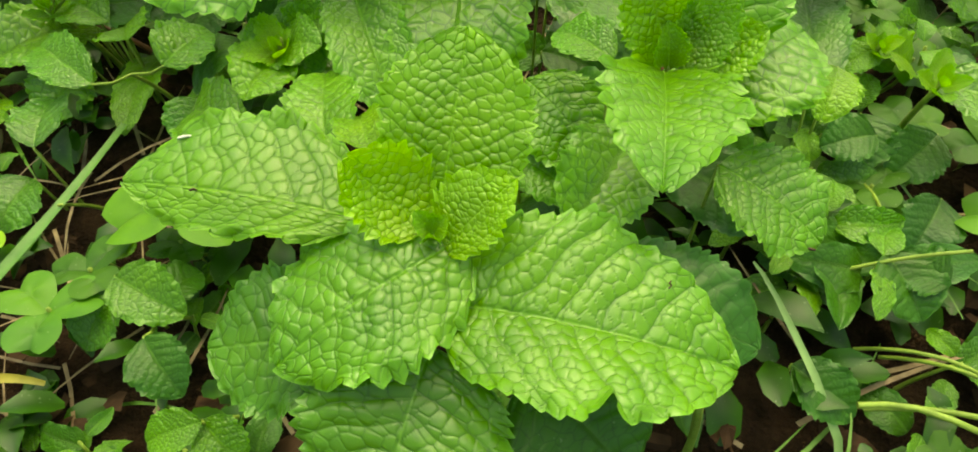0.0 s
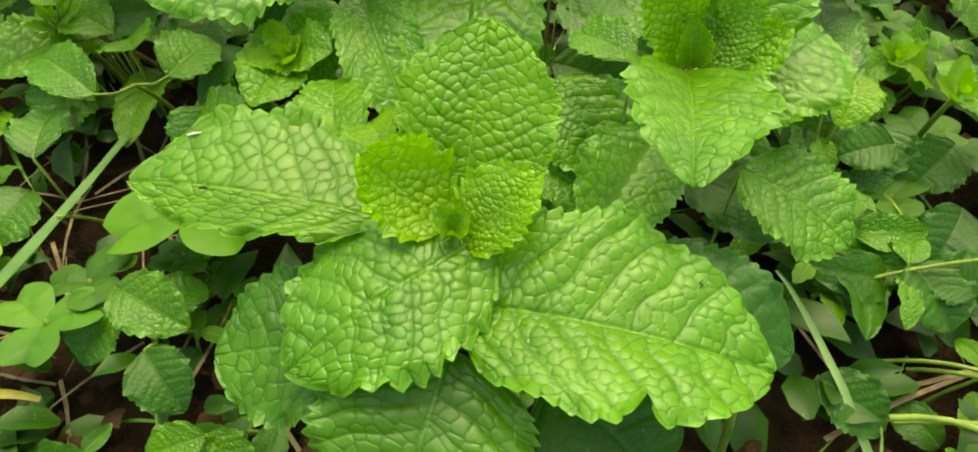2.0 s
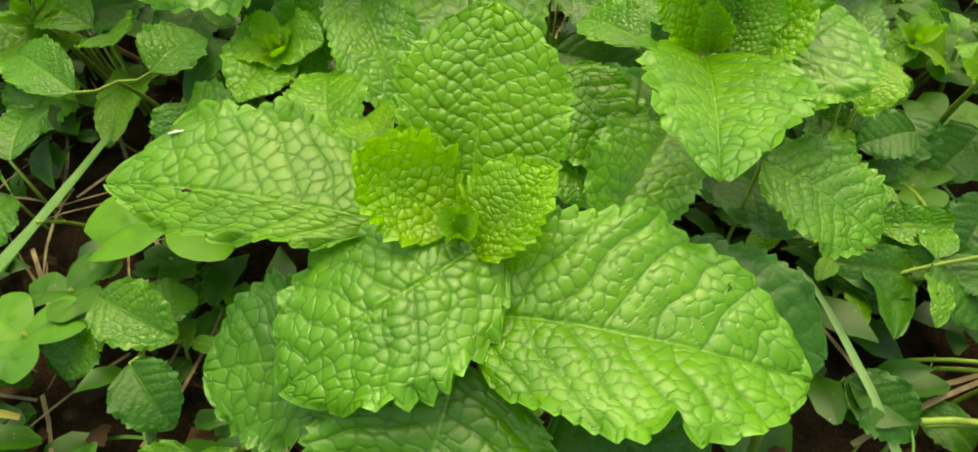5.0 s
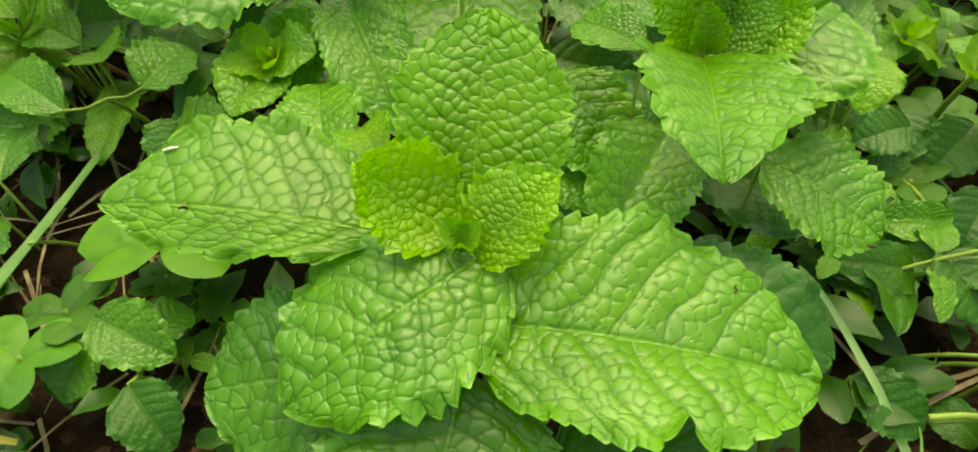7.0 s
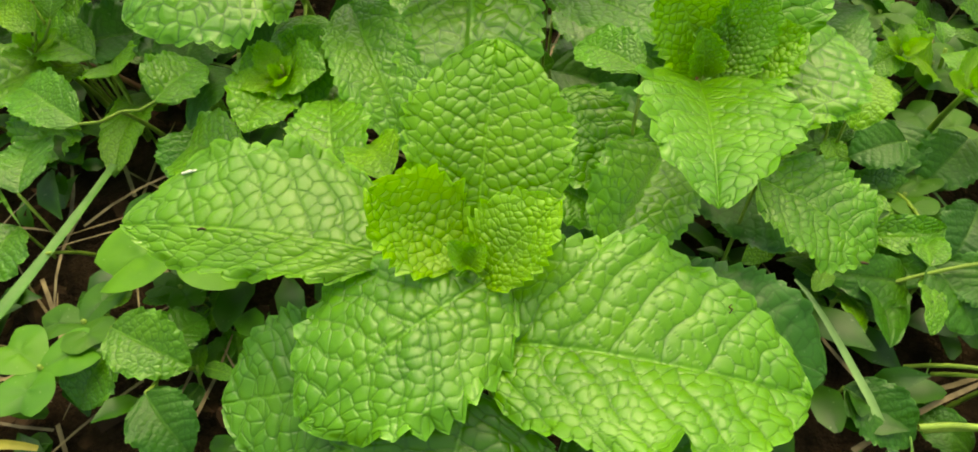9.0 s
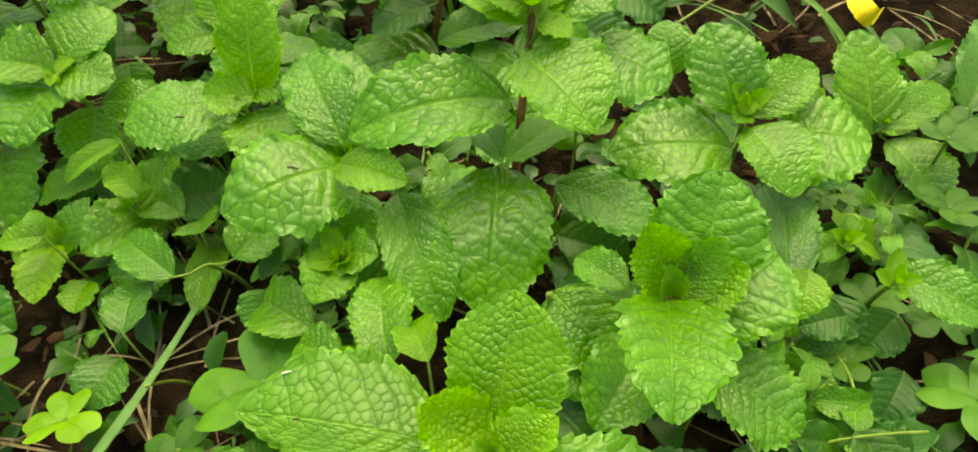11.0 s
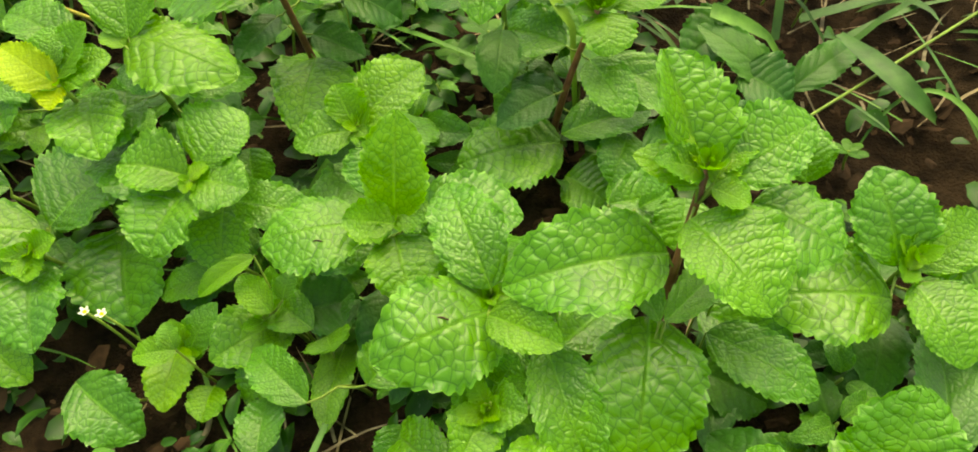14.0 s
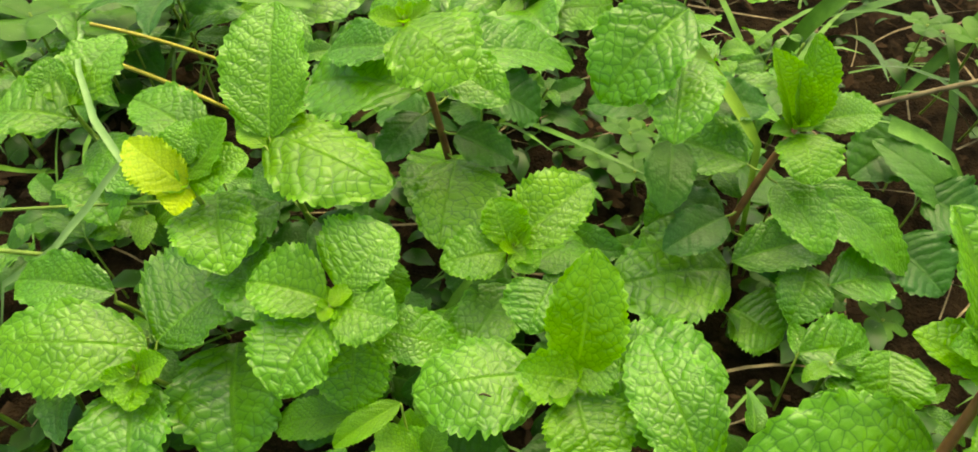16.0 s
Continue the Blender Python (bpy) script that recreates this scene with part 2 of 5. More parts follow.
def leaf_mesh(length, width, bend=0.06, fold=0.0, res=2, seed=0, pucker=1.0, teeth=11, droop=0.0, twist=0.0, bites=(), peak=0.5, cross=6.0, cup=0.0, lop=0.0, near=1.0, saw=1.0, quilt=0.8, wave=1.0):
    """A mint leaf along +x from the origin, its upper side towards +z. bend: arch along the midrib; fold: rise of the two halves; twist: degrees to the tip;
    bites: (place along the margin, side, depth) of torn notches; pucker: height of the small cells; quilt: swelling between the side veins."""
    nu, nv = SIZES[res]
    rng = np.random.RandomState(seed)
    lin = np.linspace(0, 1, nu + 1)[:, None]
    u = 0.55 * lin + 0.45 * (1 - np.cos(np.pi * lin)) / 2
    v = np.linspace(-1, 1, nv + 1)[None, :]
    v = np.sign(v) * (0.7 * np.abs(v) + 0.3 * (1 - (1 - np.abs(v)) ** 2))
    x = 2 * u ** (math.log(0.5) / math.log(peak)) - 1
    shape = np.clip(1 - np.abs(x) ** 2.1, 0, 1) ** (0.52 + 0.16 * u ** 2) * (1 - 0.10 * u ** 5)
    half = 0.5 * width * shape
    side = np.where(v < 0, -1, 1)
    av = np.abs(v)
    # teeth: a slow rise and a sharp notch behind each point, uneven in size
    phase = rng.rand(2)[(side > 0).astype(int)]
    run = u * teeth + phase + 0.3 * np.sin(u * 9 + phase * 6)
    tooth = run % 1.0
    uneven = 0.7 + 0.6 * (np.abs(np.sin(np.floor(run) * 12.9898 + side * 4.1 + seed)) * 43758.5453 % 1)
    edge = np.clip((av - 0.82) / 0.18, 0, 1)
    jag = saw * 0.105 * (uneven * np.where(tooth < 0.74, (tooth / 0.74) ** 1.3, (1 - tooth) / 0.26) - 0.35) * edge * np.clip(shape * 1.6, 0, 1)
    wob = 0.03 * np.sin(u * 7 + rng.rand() * 6) * side + 0.025 * np.sin(u * 15 + rng.rand() * 6)
    yy = half * v * (1 + jag + wob) * np.where(side > 0, near, 1.0)
    for place, bs, deep in bites:
        yy = yy * np.where(side == bs, 1 - deep * np.clip((av - 0.45) / 0.55, 0, 1) * np.exp(-(np.abs(u - place) / 0.028) ** 1.4), 1)
    xx = length * (u - 0.03 * av * np.sin(np.pi * u) + 0.016 * edge * tooth * saw) + 0 * v
    # side veins that curve forwards to the margin, and a net of small ones between them
    s = u - (0.20 + 0.14 * av) * av * shape * (1 - 0.3 * u)
    warp = 0.05 * np.sin(u * 19 + av * 7 + rng.rand() * 6) + 0.05 * np.sin(u * 9 - av * 13 + rng.rand() * 6)
    n = 7.0
    row = s * n + warp + 0.35 * (side > 0)
    gap = np.abs((row % 1.0) - 0.5) * 2
    swell = np.cos(gap * np.pi / 2) ** 0.8
    major = np.clip((1 - gap) / 0.11, 0, 1)
    each = 0.5 * width / cross
    across = max(1.5, 0.75 * length / n / each)
    net = (row * across, (0.6 * u * length + 0.8 * av * half) / each + 0.5 * warp + 40 * (side > 0))
    minor, dome = cells(*net, seed % 97 + 1) if res == 3 else (1 + 0 * row, 0 * row)
    rib = np.clip(av * half / (0.013 * width), 0, 1)
    flat = np.clip(minor * 3.0, 0, 1)
    flat = flat * flat * (3 - 2 * flat)
    major = major * major * (3 - 2 * major)
    # veins darker, cell tops lighter: vein colour with fold shade painted in
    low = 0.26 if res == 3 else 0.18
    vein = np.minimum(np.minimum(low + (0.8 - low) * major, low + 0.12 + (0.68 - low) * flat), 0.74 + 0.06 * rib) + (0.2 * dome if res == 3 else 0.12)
    outer = 0.35 + 0.65 * np.clip(av * 1.4, 0, 1)
    uneven = np.clip(1 + 0.45 * np.sin(u * 8 + rng.rand() * 6 + 2 * v) * np.cos(u * 3 - 4 * v + rng.rand() * 6), 0.45, 1.5)
    lift = (quilt * 0.024 * width * swell * outer + pucker * each * (0.13 * dome + 0.045 * flat)) * (0.65 + 0.35 * rib) * np.clip(1.35 - av, 0.4, 1) * uneven
    zz = bend * length * 4 * u * (1 - u) - droop * length * u ** 2 + (fold + lop * (side > 0)) * half * av + cup * half * av ** 2 + lift
    zz = zz - 0.005 * width * (1 - rib)
    zz = zz + wave * (0.045 * width * edge * np.sin(u * 21 + rng.rand() * 6 + side) * shape + 0.05 * width * np.sin(u * 5 + rng.rand() * 6) * v * shape)
    zz = zz + 0.05 * width * edge ** 2 * (jag / 0.1) * rng.uniform(-0.3, 0.5)
    if twist:
        a = radians(twist) * u
        yy, zz = yy * np.cos(a) - zz * np.sin(a), yy * np.sin(a) + zz * np.cos(a)
    co = np.stack([xx, yy, zz], -1).reshape(-1, 3)
    i = np.arange(nu)[:, None] * (nv + 1) + np.arange(nv)[None, :]
    quads = np.stack([i, i + nv + 1, i + nv + 2, i + 1], -1).reshape(-1, 4)
    me = bpy.data.meshes.new("leaf")
    me.from_pydata(co.tolist(), [], quads.tolist())
    grids = {"vein": vein, "rim": 0.6 * np.clip((av - 0.955) / 0.045, 0, 1), "along": np.clip(u + 0.35 * av ** 2, 0, 1),
             "rib": 0.55 * np.clip(1 - av * half / (0.009 * width * (1.15 - u)), 0, 1) * np.clip(1.3 - 1.25 * u, 0, 1)}
    for key, value in grids.items():
        me.attributes.new(key, "FLOAT", "POINT").data.foreach_set("value", np.ascontiguousarray(value + 0 * u * v).reshape(-1).astype(np.float32))
    # where each point lies in the net of small veins, and how far that net shows
    place = np.stack([net[0] + seed * 7.31 + 0 * v, net[1] + seed * 3.17 + 0 * v, np.full((nu + 1, nv + 1), 0.0 if res == 3 else min(1.0, 0.55 + 0.3 * pucker))], -1)
    me.attributes.new("net", "FLOAT_VECTOR", "POINT").data.foreach_set("vector", np.ascontiguousarray(place).reshape(-1).astype(np.float32))
    me.shade_smooth()
    return me


def stand(base, tip, roll, face=(0, -0.35, 0.94)):
    """The pose of a leaf from base to tip with its upper side turned as far as it goes towards face, then rolled."""
    a = (Vector(tip) - Vector(base)).normalized()
    ref = Vector(face)
    n = ref - a * ref.dot(a)
    if n.length < 0.15:
        n = Vector((0, -1, 0.1)) - a * Vector((0, -1, 0.1)).dot(a)
    n.normalize()
    m = Matrix((a, n.cross(a), n)).transposed().to_4x4()
    return Matrix.Translation(base) @ m @ pose(0, 0, 0, roll)


made = [0]
LOW, LOW_BY = {}, {}


def rnd_width(k):
    return 0.46 + 0.18 * ((k * 37) % 11) / 10


def mint_plant(root, apex, label, stem=STEM_GREEN, thick=0.0012):
    p = tagged(new("mint_plant"), label, "mint plant", "mint plants in the patch")
    p.location = (*root, 0)
    a = Vector(apex) - Vector((*root, 0))
    line = arc((0, 0, -0.004), a, (a.x * -0.12, a.y * -0.12, 0), 10)
    thick = min(thick * (1.35 if stem == STEM_RED else 1.0), 0.018 * apex[2] + 0.0003)
    tube("stem", line, [thick * (1.15 - 0.45 * i / 9) for i in range(10)], stem, p)
    return p, line


def leaf(plant, base, tip, width, tone=0.6, roll=0.0, bend=0.06, fold=0.0, res=2, droop=0.0, pucker=1.0, twist=0.0, bites=(), peak=0.5, cross=5.0, cup=0.0, lop=0.0, near=1.0, saw=0.9, quilt=0.8, wave=1.0, face=(0, -0.35, 0.94), seed=0, teeth=0):
    """One leaf of a plant with its stalk."""
    p, line = plant
    made[0] += 1
    o = p.location
    b, t = Vector(base) - o, Vector(tip) - o
    length = (t - b).length
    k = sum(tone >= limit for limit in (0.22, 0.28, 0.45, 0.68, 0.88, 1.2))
    m = stand(b, t, roll, face)
    if res == 1:
        if made[0] % 24 not in LOW:
            LOW[made[0] % 24] = leaf_mesh(1.0, rnd_width(made[0]), 0.02 + 0.16 * (made[0] % 5) / 4, 0.12 * (made[0] % 4), 1, made[0], 1.2, 7, 0.12 * (made[0] % 3), 14 * (made[0] % 7 - 3), peak=0.42, cross=3.0)
        me = LOW[made[0] % 24].copy() if not LOW_BY.get((made[0] % 24, k)) else LOW_BY[made[0] % 24, k]
        LOW_BY[made[0] % 24, k] = me
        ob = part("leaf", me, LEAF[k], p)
        ob.matrix_basis = m @ Matrix.Diagonal((length, length, length, 1))
        return ob
    pucker *= 0.75 if tone < 0.5 else 0.95
    me = leaf_mesh(length, width, bend, fold, res, seed or made[0], pucker, teeth or (14 if length > 0.02 else 9), droop, twist, bites, peak, cross, cup, lop, near, saw, quilt, wave)
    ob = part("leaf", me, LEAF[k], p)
    ob.matrix_basis = m
    # the stalk goes to the stem just below the leaf, or to the ground if the stem is far
    foot = min(line, key=lambda q: (q - b).length + (0.02 if q.z > b.z else 0))
    if (foot - b).length > 0.014:
        foot = Vector((b.x * 0.85, b.y * 0.85, -0.002))
    into = (b - foot).length
    if into > 0.002:
        inner = b + (t - b) * 0.06
        pts = [foot, foot.lerp(b, 0.55) + Vector((0, 0, -0.12 * into)), b, inner]
        inv = m.inverted()
        tube("petiole", [inv @ q for q in pts], [0.0005, 0.00045, 0.0004, 0.0003], STEM_GREEN, ob, sides=5)
    return ob


def lower_leaves(plant, count, z):
    """Older leaves in pairs lower on the stem, darkened to paint the shade there."""
    p, line = plant
    r = random.Random(made[0] * 7 + 3)
    turn = r.uniform(0, 180)
    for k in range(count):
        level = k // 2
        h = z - 0.016 * level
        if h < 0.012:
            break
        on = min(line, key=lambda q: abs(q.z - h))
        a = radians(turn + 90 * level + 180 * (k % 2) + r.uniform(-18, 18))
        size = r.uniform(0.026, 0.034) * (1 - 0.1 * level)
        out = Vector((math.cos(a), math.sin(a), 0))
        b = p.location + on + out * 0.006
        t = b + out * size + Vector((0, 0, -size * r.uniform(0.05, 0.4)))
        t.z = max(t.z, 0.006)
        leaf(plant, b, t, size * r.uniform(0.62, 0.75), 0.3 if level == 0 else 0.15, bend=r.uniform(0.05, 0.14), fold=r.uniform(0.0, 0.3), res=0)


def bud_leaves(plant, size, count=6):
    """The youngest leaves, folded upright round the tip of the stem."""
    p, line = plant
    r = random.Random(made[0] * 5 + 1)
    top, turn = line[-1] + p.location, r.uniform(0, 180)
    for k in range(count):
        level = k // 2
        a = radians(turn + 90 * level + 180 * (k % 2) + r.uniform(-15, 15))
        s = size * (1.0 - 0.27 * level) * r.uniform(0.85, 1.15)
        up = radians(28 + 17 * level + r.uniform(-10, 10))
        b = top + Vector((math.cos(a) * 0.0008, math.sin(a) * 0.0008, -0.001 + 0.0015 * level))
        t = b + Vector((math.cos(a) * math.cos(up), math.sin(a) * math.cos(up), math.sin(up))) * s
        leaf(plant, b, t, s * r.uniform(0.55, 0.68), 0.8 if level == 0 else 1.0, bend=r.uniform(-0.06, 0.12), cup=r.uniform(0.3, 0.6), res=0 if size < 0.012 else 2, pucker=2.0, cross=5.2, saw=1.6)


# ---- ground ----
def ground():
    near = np.concatenate([[-60, -8, -2, -1], np.linspace(-0.6, 0.6, 121), [1, 2, 8, 60]])
    verts, faces = [], []
    for y in near:
        for x in near:
            z = 0.0
            if abs(x) <= 0.6 and abs(y) <= 0.6:
                z = 0.006 * noise.noise((x * 25, y * 25 + 7, 3)) + 0.003 * noise.noise((x * 90, y * 90, 1)) - 0.004
            verts.append((x, y + 0.2, z))
    n = len(near)
    for j in range(n - 1):
        for i in range(n - 1):
            faces.append((j * n + i, j * n + i + 1, (j + 1) * n + i + 1, (j + 1) * n + i))
    me = bpy.data.meshes.new("ground")
    me.from_pydata(verts, [], faces)
    me.shade_smooth()
    tagged(part("ground", me, SOIL, None), "dark brown crumbly garden soil under the plants", "soil", kind="structure")


ground()

# ---- the mint patch ----

# a clump of mint
m = mint_plant((0.0382, 0.1298), (0.0342, 0.1178, 0.0638), "mint plant with cupped leaves and a small red spot")
lower_leaves(m, 6, 0.047)
leaf(m, (0.0345, 0.1150, 0.0675), (0.0283, 0.0800, 0.0745), 0.0240, .6, bend=.07, fold=.42, near=1.1, res=3, peak=.5, cross=6.5, pucker=.6, quilt=1.0, face=(0, -.1, .99), saw=1.3, teeth=10)
leaf(m, (0.0470, 0.1060, 0.0500), (0.0665, 0.0915, 0.0420), 0.0235, .5, bend=.08, fold=.12, res=3, cross=6.5, pucker=.6, face=(.15, -.25, .95))
leaf(m, (0.0420, 0.1180, 0.0685), (0.0495, 0.1395, 0.0865), 0.0272, .62, bend=.04, fold=.1, res=3, cross=6.8, pucker=.7, near=1.1, face=(.1, -.7, .7))
leaf(m, (0.0365, 0.1175, 0.0670), (0.0290, 0.1240, 0.0860), 0.0150, .7, bend=-.04, cup=.35, res=2, pucker=1.2, face=(.1, -.8, .6), saw=1.6)
leaf(m, (0.0375, 0.1160, 0.0670), (0.0470, 0.1230, 0.0810), 0.0115, .85, bend=-.05, cup=.45, res=3, pucker=1.9, cross=5.7, saw=1.6, face=(-.2, -.8, .6))
leaf(m, (0.0380, 0.1150, 0.0668), (0.0535, 0.1190, 0.0740), 0.0125, .85, bend=-.05, cup=.4, res=3, pucker=1.9, cross=5.7, saw=1.6, face=(-.1, -.5, .85))
leaf(m, (0.0355, 0.1165, 0.0672), (0.0345, 0.1190, 0.0765), 0.0072, .9, cup=.6, pucker=1.6, saw=1.6)
leaf(m, (0.0430, 0.1140, 0.0600), (0.0660, 0.1300, 0.0640), 0.0290, .55, bend=.10, fold=.1, res=2, face=(.1, -.2, .97))

# a clump of mint
m = mint_plant((-0.0474, 0.1922), (-0.0514, 0.1802, 0.0568), "mint plant with a broad rounded lower leaf")
lower_leaves(m, 4, 0.040)
bud_leaves(m, 0.010)
leaf(m, (-0.0511, 0.1794, 0.0630), (-0.0659, 0.2128, 0.0712), 0.0220, .65, bend=0.13, fold=.1)
leaf(m, (-0.0488, 0.1759, 0.0563), (-0.0832, 0.1549, 0.0609), 0.0334, .5, bend=0.19, fold=-.1)
leaf(m, (-0.0514, 0.1695, 0.0647), (-0.0303, 0.1589, 0.0669), 0.0141, .75, bend=0.08, fold=.28)
leaf(m, (-0.0514, 0.1798, 0.0583), (-0.0582, 0.1846, 0.0626), 0.0057, 1, fold=.4, bend=0.11)
leaf(m, (-0.0514, 0.1798, 0.0583), (-0.0453, 0.1810, 0.0582), 0.0058, 1, fold=.4, bend=0.11)

# a clump of mint
m = mint_plant((-0.0030, 0.1757), (0.0070, 0.1957, 0.0975), "tall mint plant with a dark red stem and layered leaves", STEM_RED)
bud_leaves(m, 0.014, 8)
leaf(m, (-0.0046, 0.1758, 0.0547), (-0.0098, 0.1344, 0.0350), 0.0341, .44, bend=0.13, fold=.05)
leaf(m, (-0.0006, 0.1863, 0.0718), (-0.0473, 0.1744, 0.0716), 0.0298, .5, bend=0.16, fold=.28)
leaf(m, (-0.0036, 0.1683, 0.0645), (-0.0131, 0.2023, 0.0520), 0.0122, .35, fold=.28, bend=0.11)
leaf(m, (-0.0022, 0.1681, 0.0647), (0.0202, 0.1967, 0.0520), 0.0125, .35, fold=.28, bend=0.11)
leaf(m, (0.0174, 0.1975, 0.0250), (0.0484, 0.1795, 0.0140), 0.0232, .3, fold=.28, bend=0.11)
leaf(m, (0.0146, 0.1766, 0.0200), (0.0386, 0.1688, 0.0120), 0.0210, .1, fold=.28, bend=0.11)
leaf(m, (0.0051, 0.1946, 0.0959), (-0.0050, 0.2207, 0.1168), 0.0273, 0.6, fold=.35, bend=.06, near=0.54, face=(0.10, -0.60, 0.80))
leaf(m, (0.0108, 0.1934, 0.0954), (0.0362, 0.2083, 0.1028), 0.0192, 0.64, bend=.1, fold=.08, near=1.35, face=(0.00, -0.45, 0.89))
leaf(m, (0.0045, 0.1914, 0.0949), (-0.0126, 0.1982, 0.0998), 0.0157, 0.78, bend=.1, fold=.15, near=0.54, face=(0.10, -0.40, 0.91))
leaf(m, (0.0028, 0.1860, 0.0880), (0.0216, 0.1606, 0.0814), 0.0227, 0.62, bend=.12, fold=.12, cross=7, near=1.50, face=(0.00, -0.25, 0.97))
leaf(m, (0.0222, 0.1958, 0.0830), (0.0462, 0.1839, 0.0774), 0.0348, 0.5, bend=.1, near=0.72, face=(0.10, -0.25, 0.96))
leaf(m, (0.0083, 0.1919, 0.0956), (0.0135, 0.1994, 0.1013), 0.0093, 0.95, cup=.4, pucker=1.6, near=0.82, face=(0.00, -0.60, 0.80))
leaf(m, (0.0078, 0.1903, 0.0958), (0.0172, 0.1858, 0.0944), 0.0085, 0.95, cup=.3, pucker=1.6, near=1.14, face=(0.00, -0.30, 0.95))
leaf(m, (0.0130, 0.1745, 0.0478), (0.0427, 0.1560, 0.0441), 0.0200, .3, bend=.1, fold=.1, face=(0, -.2, .98))

# a clump of mint
m = mint_plant((0.0800, 0.2082), (0.0760, 0.1962, 0.0560), "mint plant with five spread glossy green leaves")
lower_leaves(m, 4, 0.039)
bud_leaves(m, 0.013, 8)
leaf(m, (0.0713, 0.1942, 0.0555), (0.0644, 0.2182, 0.0735), 0.0271, 0.6, bend=.06, fold=.15, near=0.85, face=(0.00, -0.60, 0.80))
leaf(m, (0.0749, 0.1937, 0.0565), (0.0987, 0.2059, 0.0637), 0.0159, 0.7, cup=.2, pucker=1.3, near=1.27, face=(0.00, -0.51, 0.86))
leaf(m, (0.0743, 0.1880, 0.0549), (0.0839, 0.1639, 0.0486), 0.0179, 0.64, bend=.12, fold=.1, near=1.72, face=(0.00, -0.25, 0.97))
leaf(m, (0.0860, 0.1933, 0.0482), (0.1156, 0.1874, 0.0467), 0.0379, 0.5, bend=.1, near=0.78, face=(0.00, -0.25, 0.97))
leaf(m, (0.0714, 0.1886, 0.0455), (0.0314, 0.1888, 0.0455), 0.0322, 0.5, bend=.12, fold=.05, near=1.02, face=(0.00, -0.20, 0.98))
leaf(m, (0.0736, 0.1926, 0.0563), (0.0773, 0.1985, 0.0607), 0.0053, 1, cup=.5, pucker=1.6, near=1.31, face=(0.00, -0.60, 0.80))

# a clump of mint
m = mint_plant((0.1460, 0.2378), (0.1420, 0.2258, 0.0188), "pale green young mint plant at the edge of the patch")
bud_leaves(m, 0.009, 6)
leaf(m, (0.1379, 0.2224, 0.0175), (0.1351, 0.2548, 0.0418), 0.0261, 0.68, bend=.06, fold=.1, pucker=.7, near=1.07, face=(0.00, -0.60, 0.80))
leaf(m, (0.1402, 0.2223, 0.0182), (0.1693, 0.2361, 0.0252), 0.0135, 0.72, bend=.1, fold=.1, near=1.57, face=(0.00, -0.45, 0.89))
leaf(m, (0.1434, 0.2199, 0.0161), (0.1552, 0.1912, 0.0071), 0.0162, 0.64, bend=.1, fold=.1, near=1.86, face=(0.00, -0.30, 0.95))

# a clump of mint
m = mint_plant((-0.1490, 0.2332), (-0.1530, 0.2212, 0.0624), "mint plant with four rounded leaves round a small bud")
lower_leaves(m, 6, 0.045)
bud_leaves(m, 0.006, 4)
leaf(m, (-0.1549, 0.2226, 0.0630), (-0.1781, 0.2250, 0.0662), 0.0239, 0.8, fold=.3, bend=.12, near=0.81, face=(0.10, -0.30, 0.95))
leaf(m, (-0.1522, 0.2262, 0.0646), (-0.1368, 0.2429, 0.0718), 0.0177, 0.62, bend=.1, fold=.05, near=1.86, face=(0.00, -0.40, 0.92))
leaf(m, (-0.1524, 0.2214, 0.0625), (-0.1333, 0.2182, 0.0616), 0.0212, 0.75, bend=.1, fold=.1, near=1.01, face=(0.00, -0.25, 0.97))
leaf(m, (-0.1550, 0.2197, 0.0590), (-0.1637, 0.1961, 0.0529), 0.0335, 0.62, bend=.12, fold=.08, near=0.67, face=(0.00, -0.25, 0.97))
leaf(m, (-0.1529, 0.2198, 0.0640), (-0.1545, 0.2156, 0.0626), 0.0049, 0.95, cup=.5, pucker=1.6, near=1.14, face=(0.00, -0.30, 0.95))
leaf(m, (-0.1527, 0.2202, 0.0641), (-0.1479, 0.2260, 0.0659), 0.0066, 0.95, cup=.5, pucker=1.6, near=0.81, face=(0.00, -0.30, 0.95))

# a clump of mint
m = mint_plant((-0.0828, 0.2142), (-0.0868, 0.2022, 0.0611), "mint plant with one upright leaf and four spread leaves")
lower_leaves(m, 6, 0.044)
bud_leaves(m, 0.012, 8)
leaf(m, (-0.0822, 0.2046, 0.0645), (-0.0800, 0.2220, 0.0940), 0.0218, 0.9, fold=.22, bend=.08, pucker=1.4, near=0.9, face=(0.00, -0.86, 0.51))
leaf(m, (-0.0924, 0.2053, 0.0597), (-0.1253, 0.1975, 0.0581), 0.0238, 0.6, bend=.13, fold=-.05, bites=((.55, 1, .2),), near=1.27, face=(0.00, -0.20, 0.98))
leaf(m, (-0.0823, 0.2004, 0.0605), (-0.0751, 0.1808, 0.0543), 0.0224, 0.78, bend=.1, fold=.1, near=1.12, face=(0.00, -0.30, 0.95))
leaf(m, (-0.0758, 0.2076, 0.0605), (-0.0423, 0.2083, 0.0607), 0.0251, 0.6, bend=.12, fold=.05, near=1.15, face=(0.00, -0.25, 0.97))
leaf(m, (-0.0815, 0.2012, 0.0655), (-0.0980, 0.2018, 0.0668), 0.0138, 0.9, cup=.35, bend=.08, pucker=1.6, saw=1.2, face=(0.10, -0.55, 0.83))
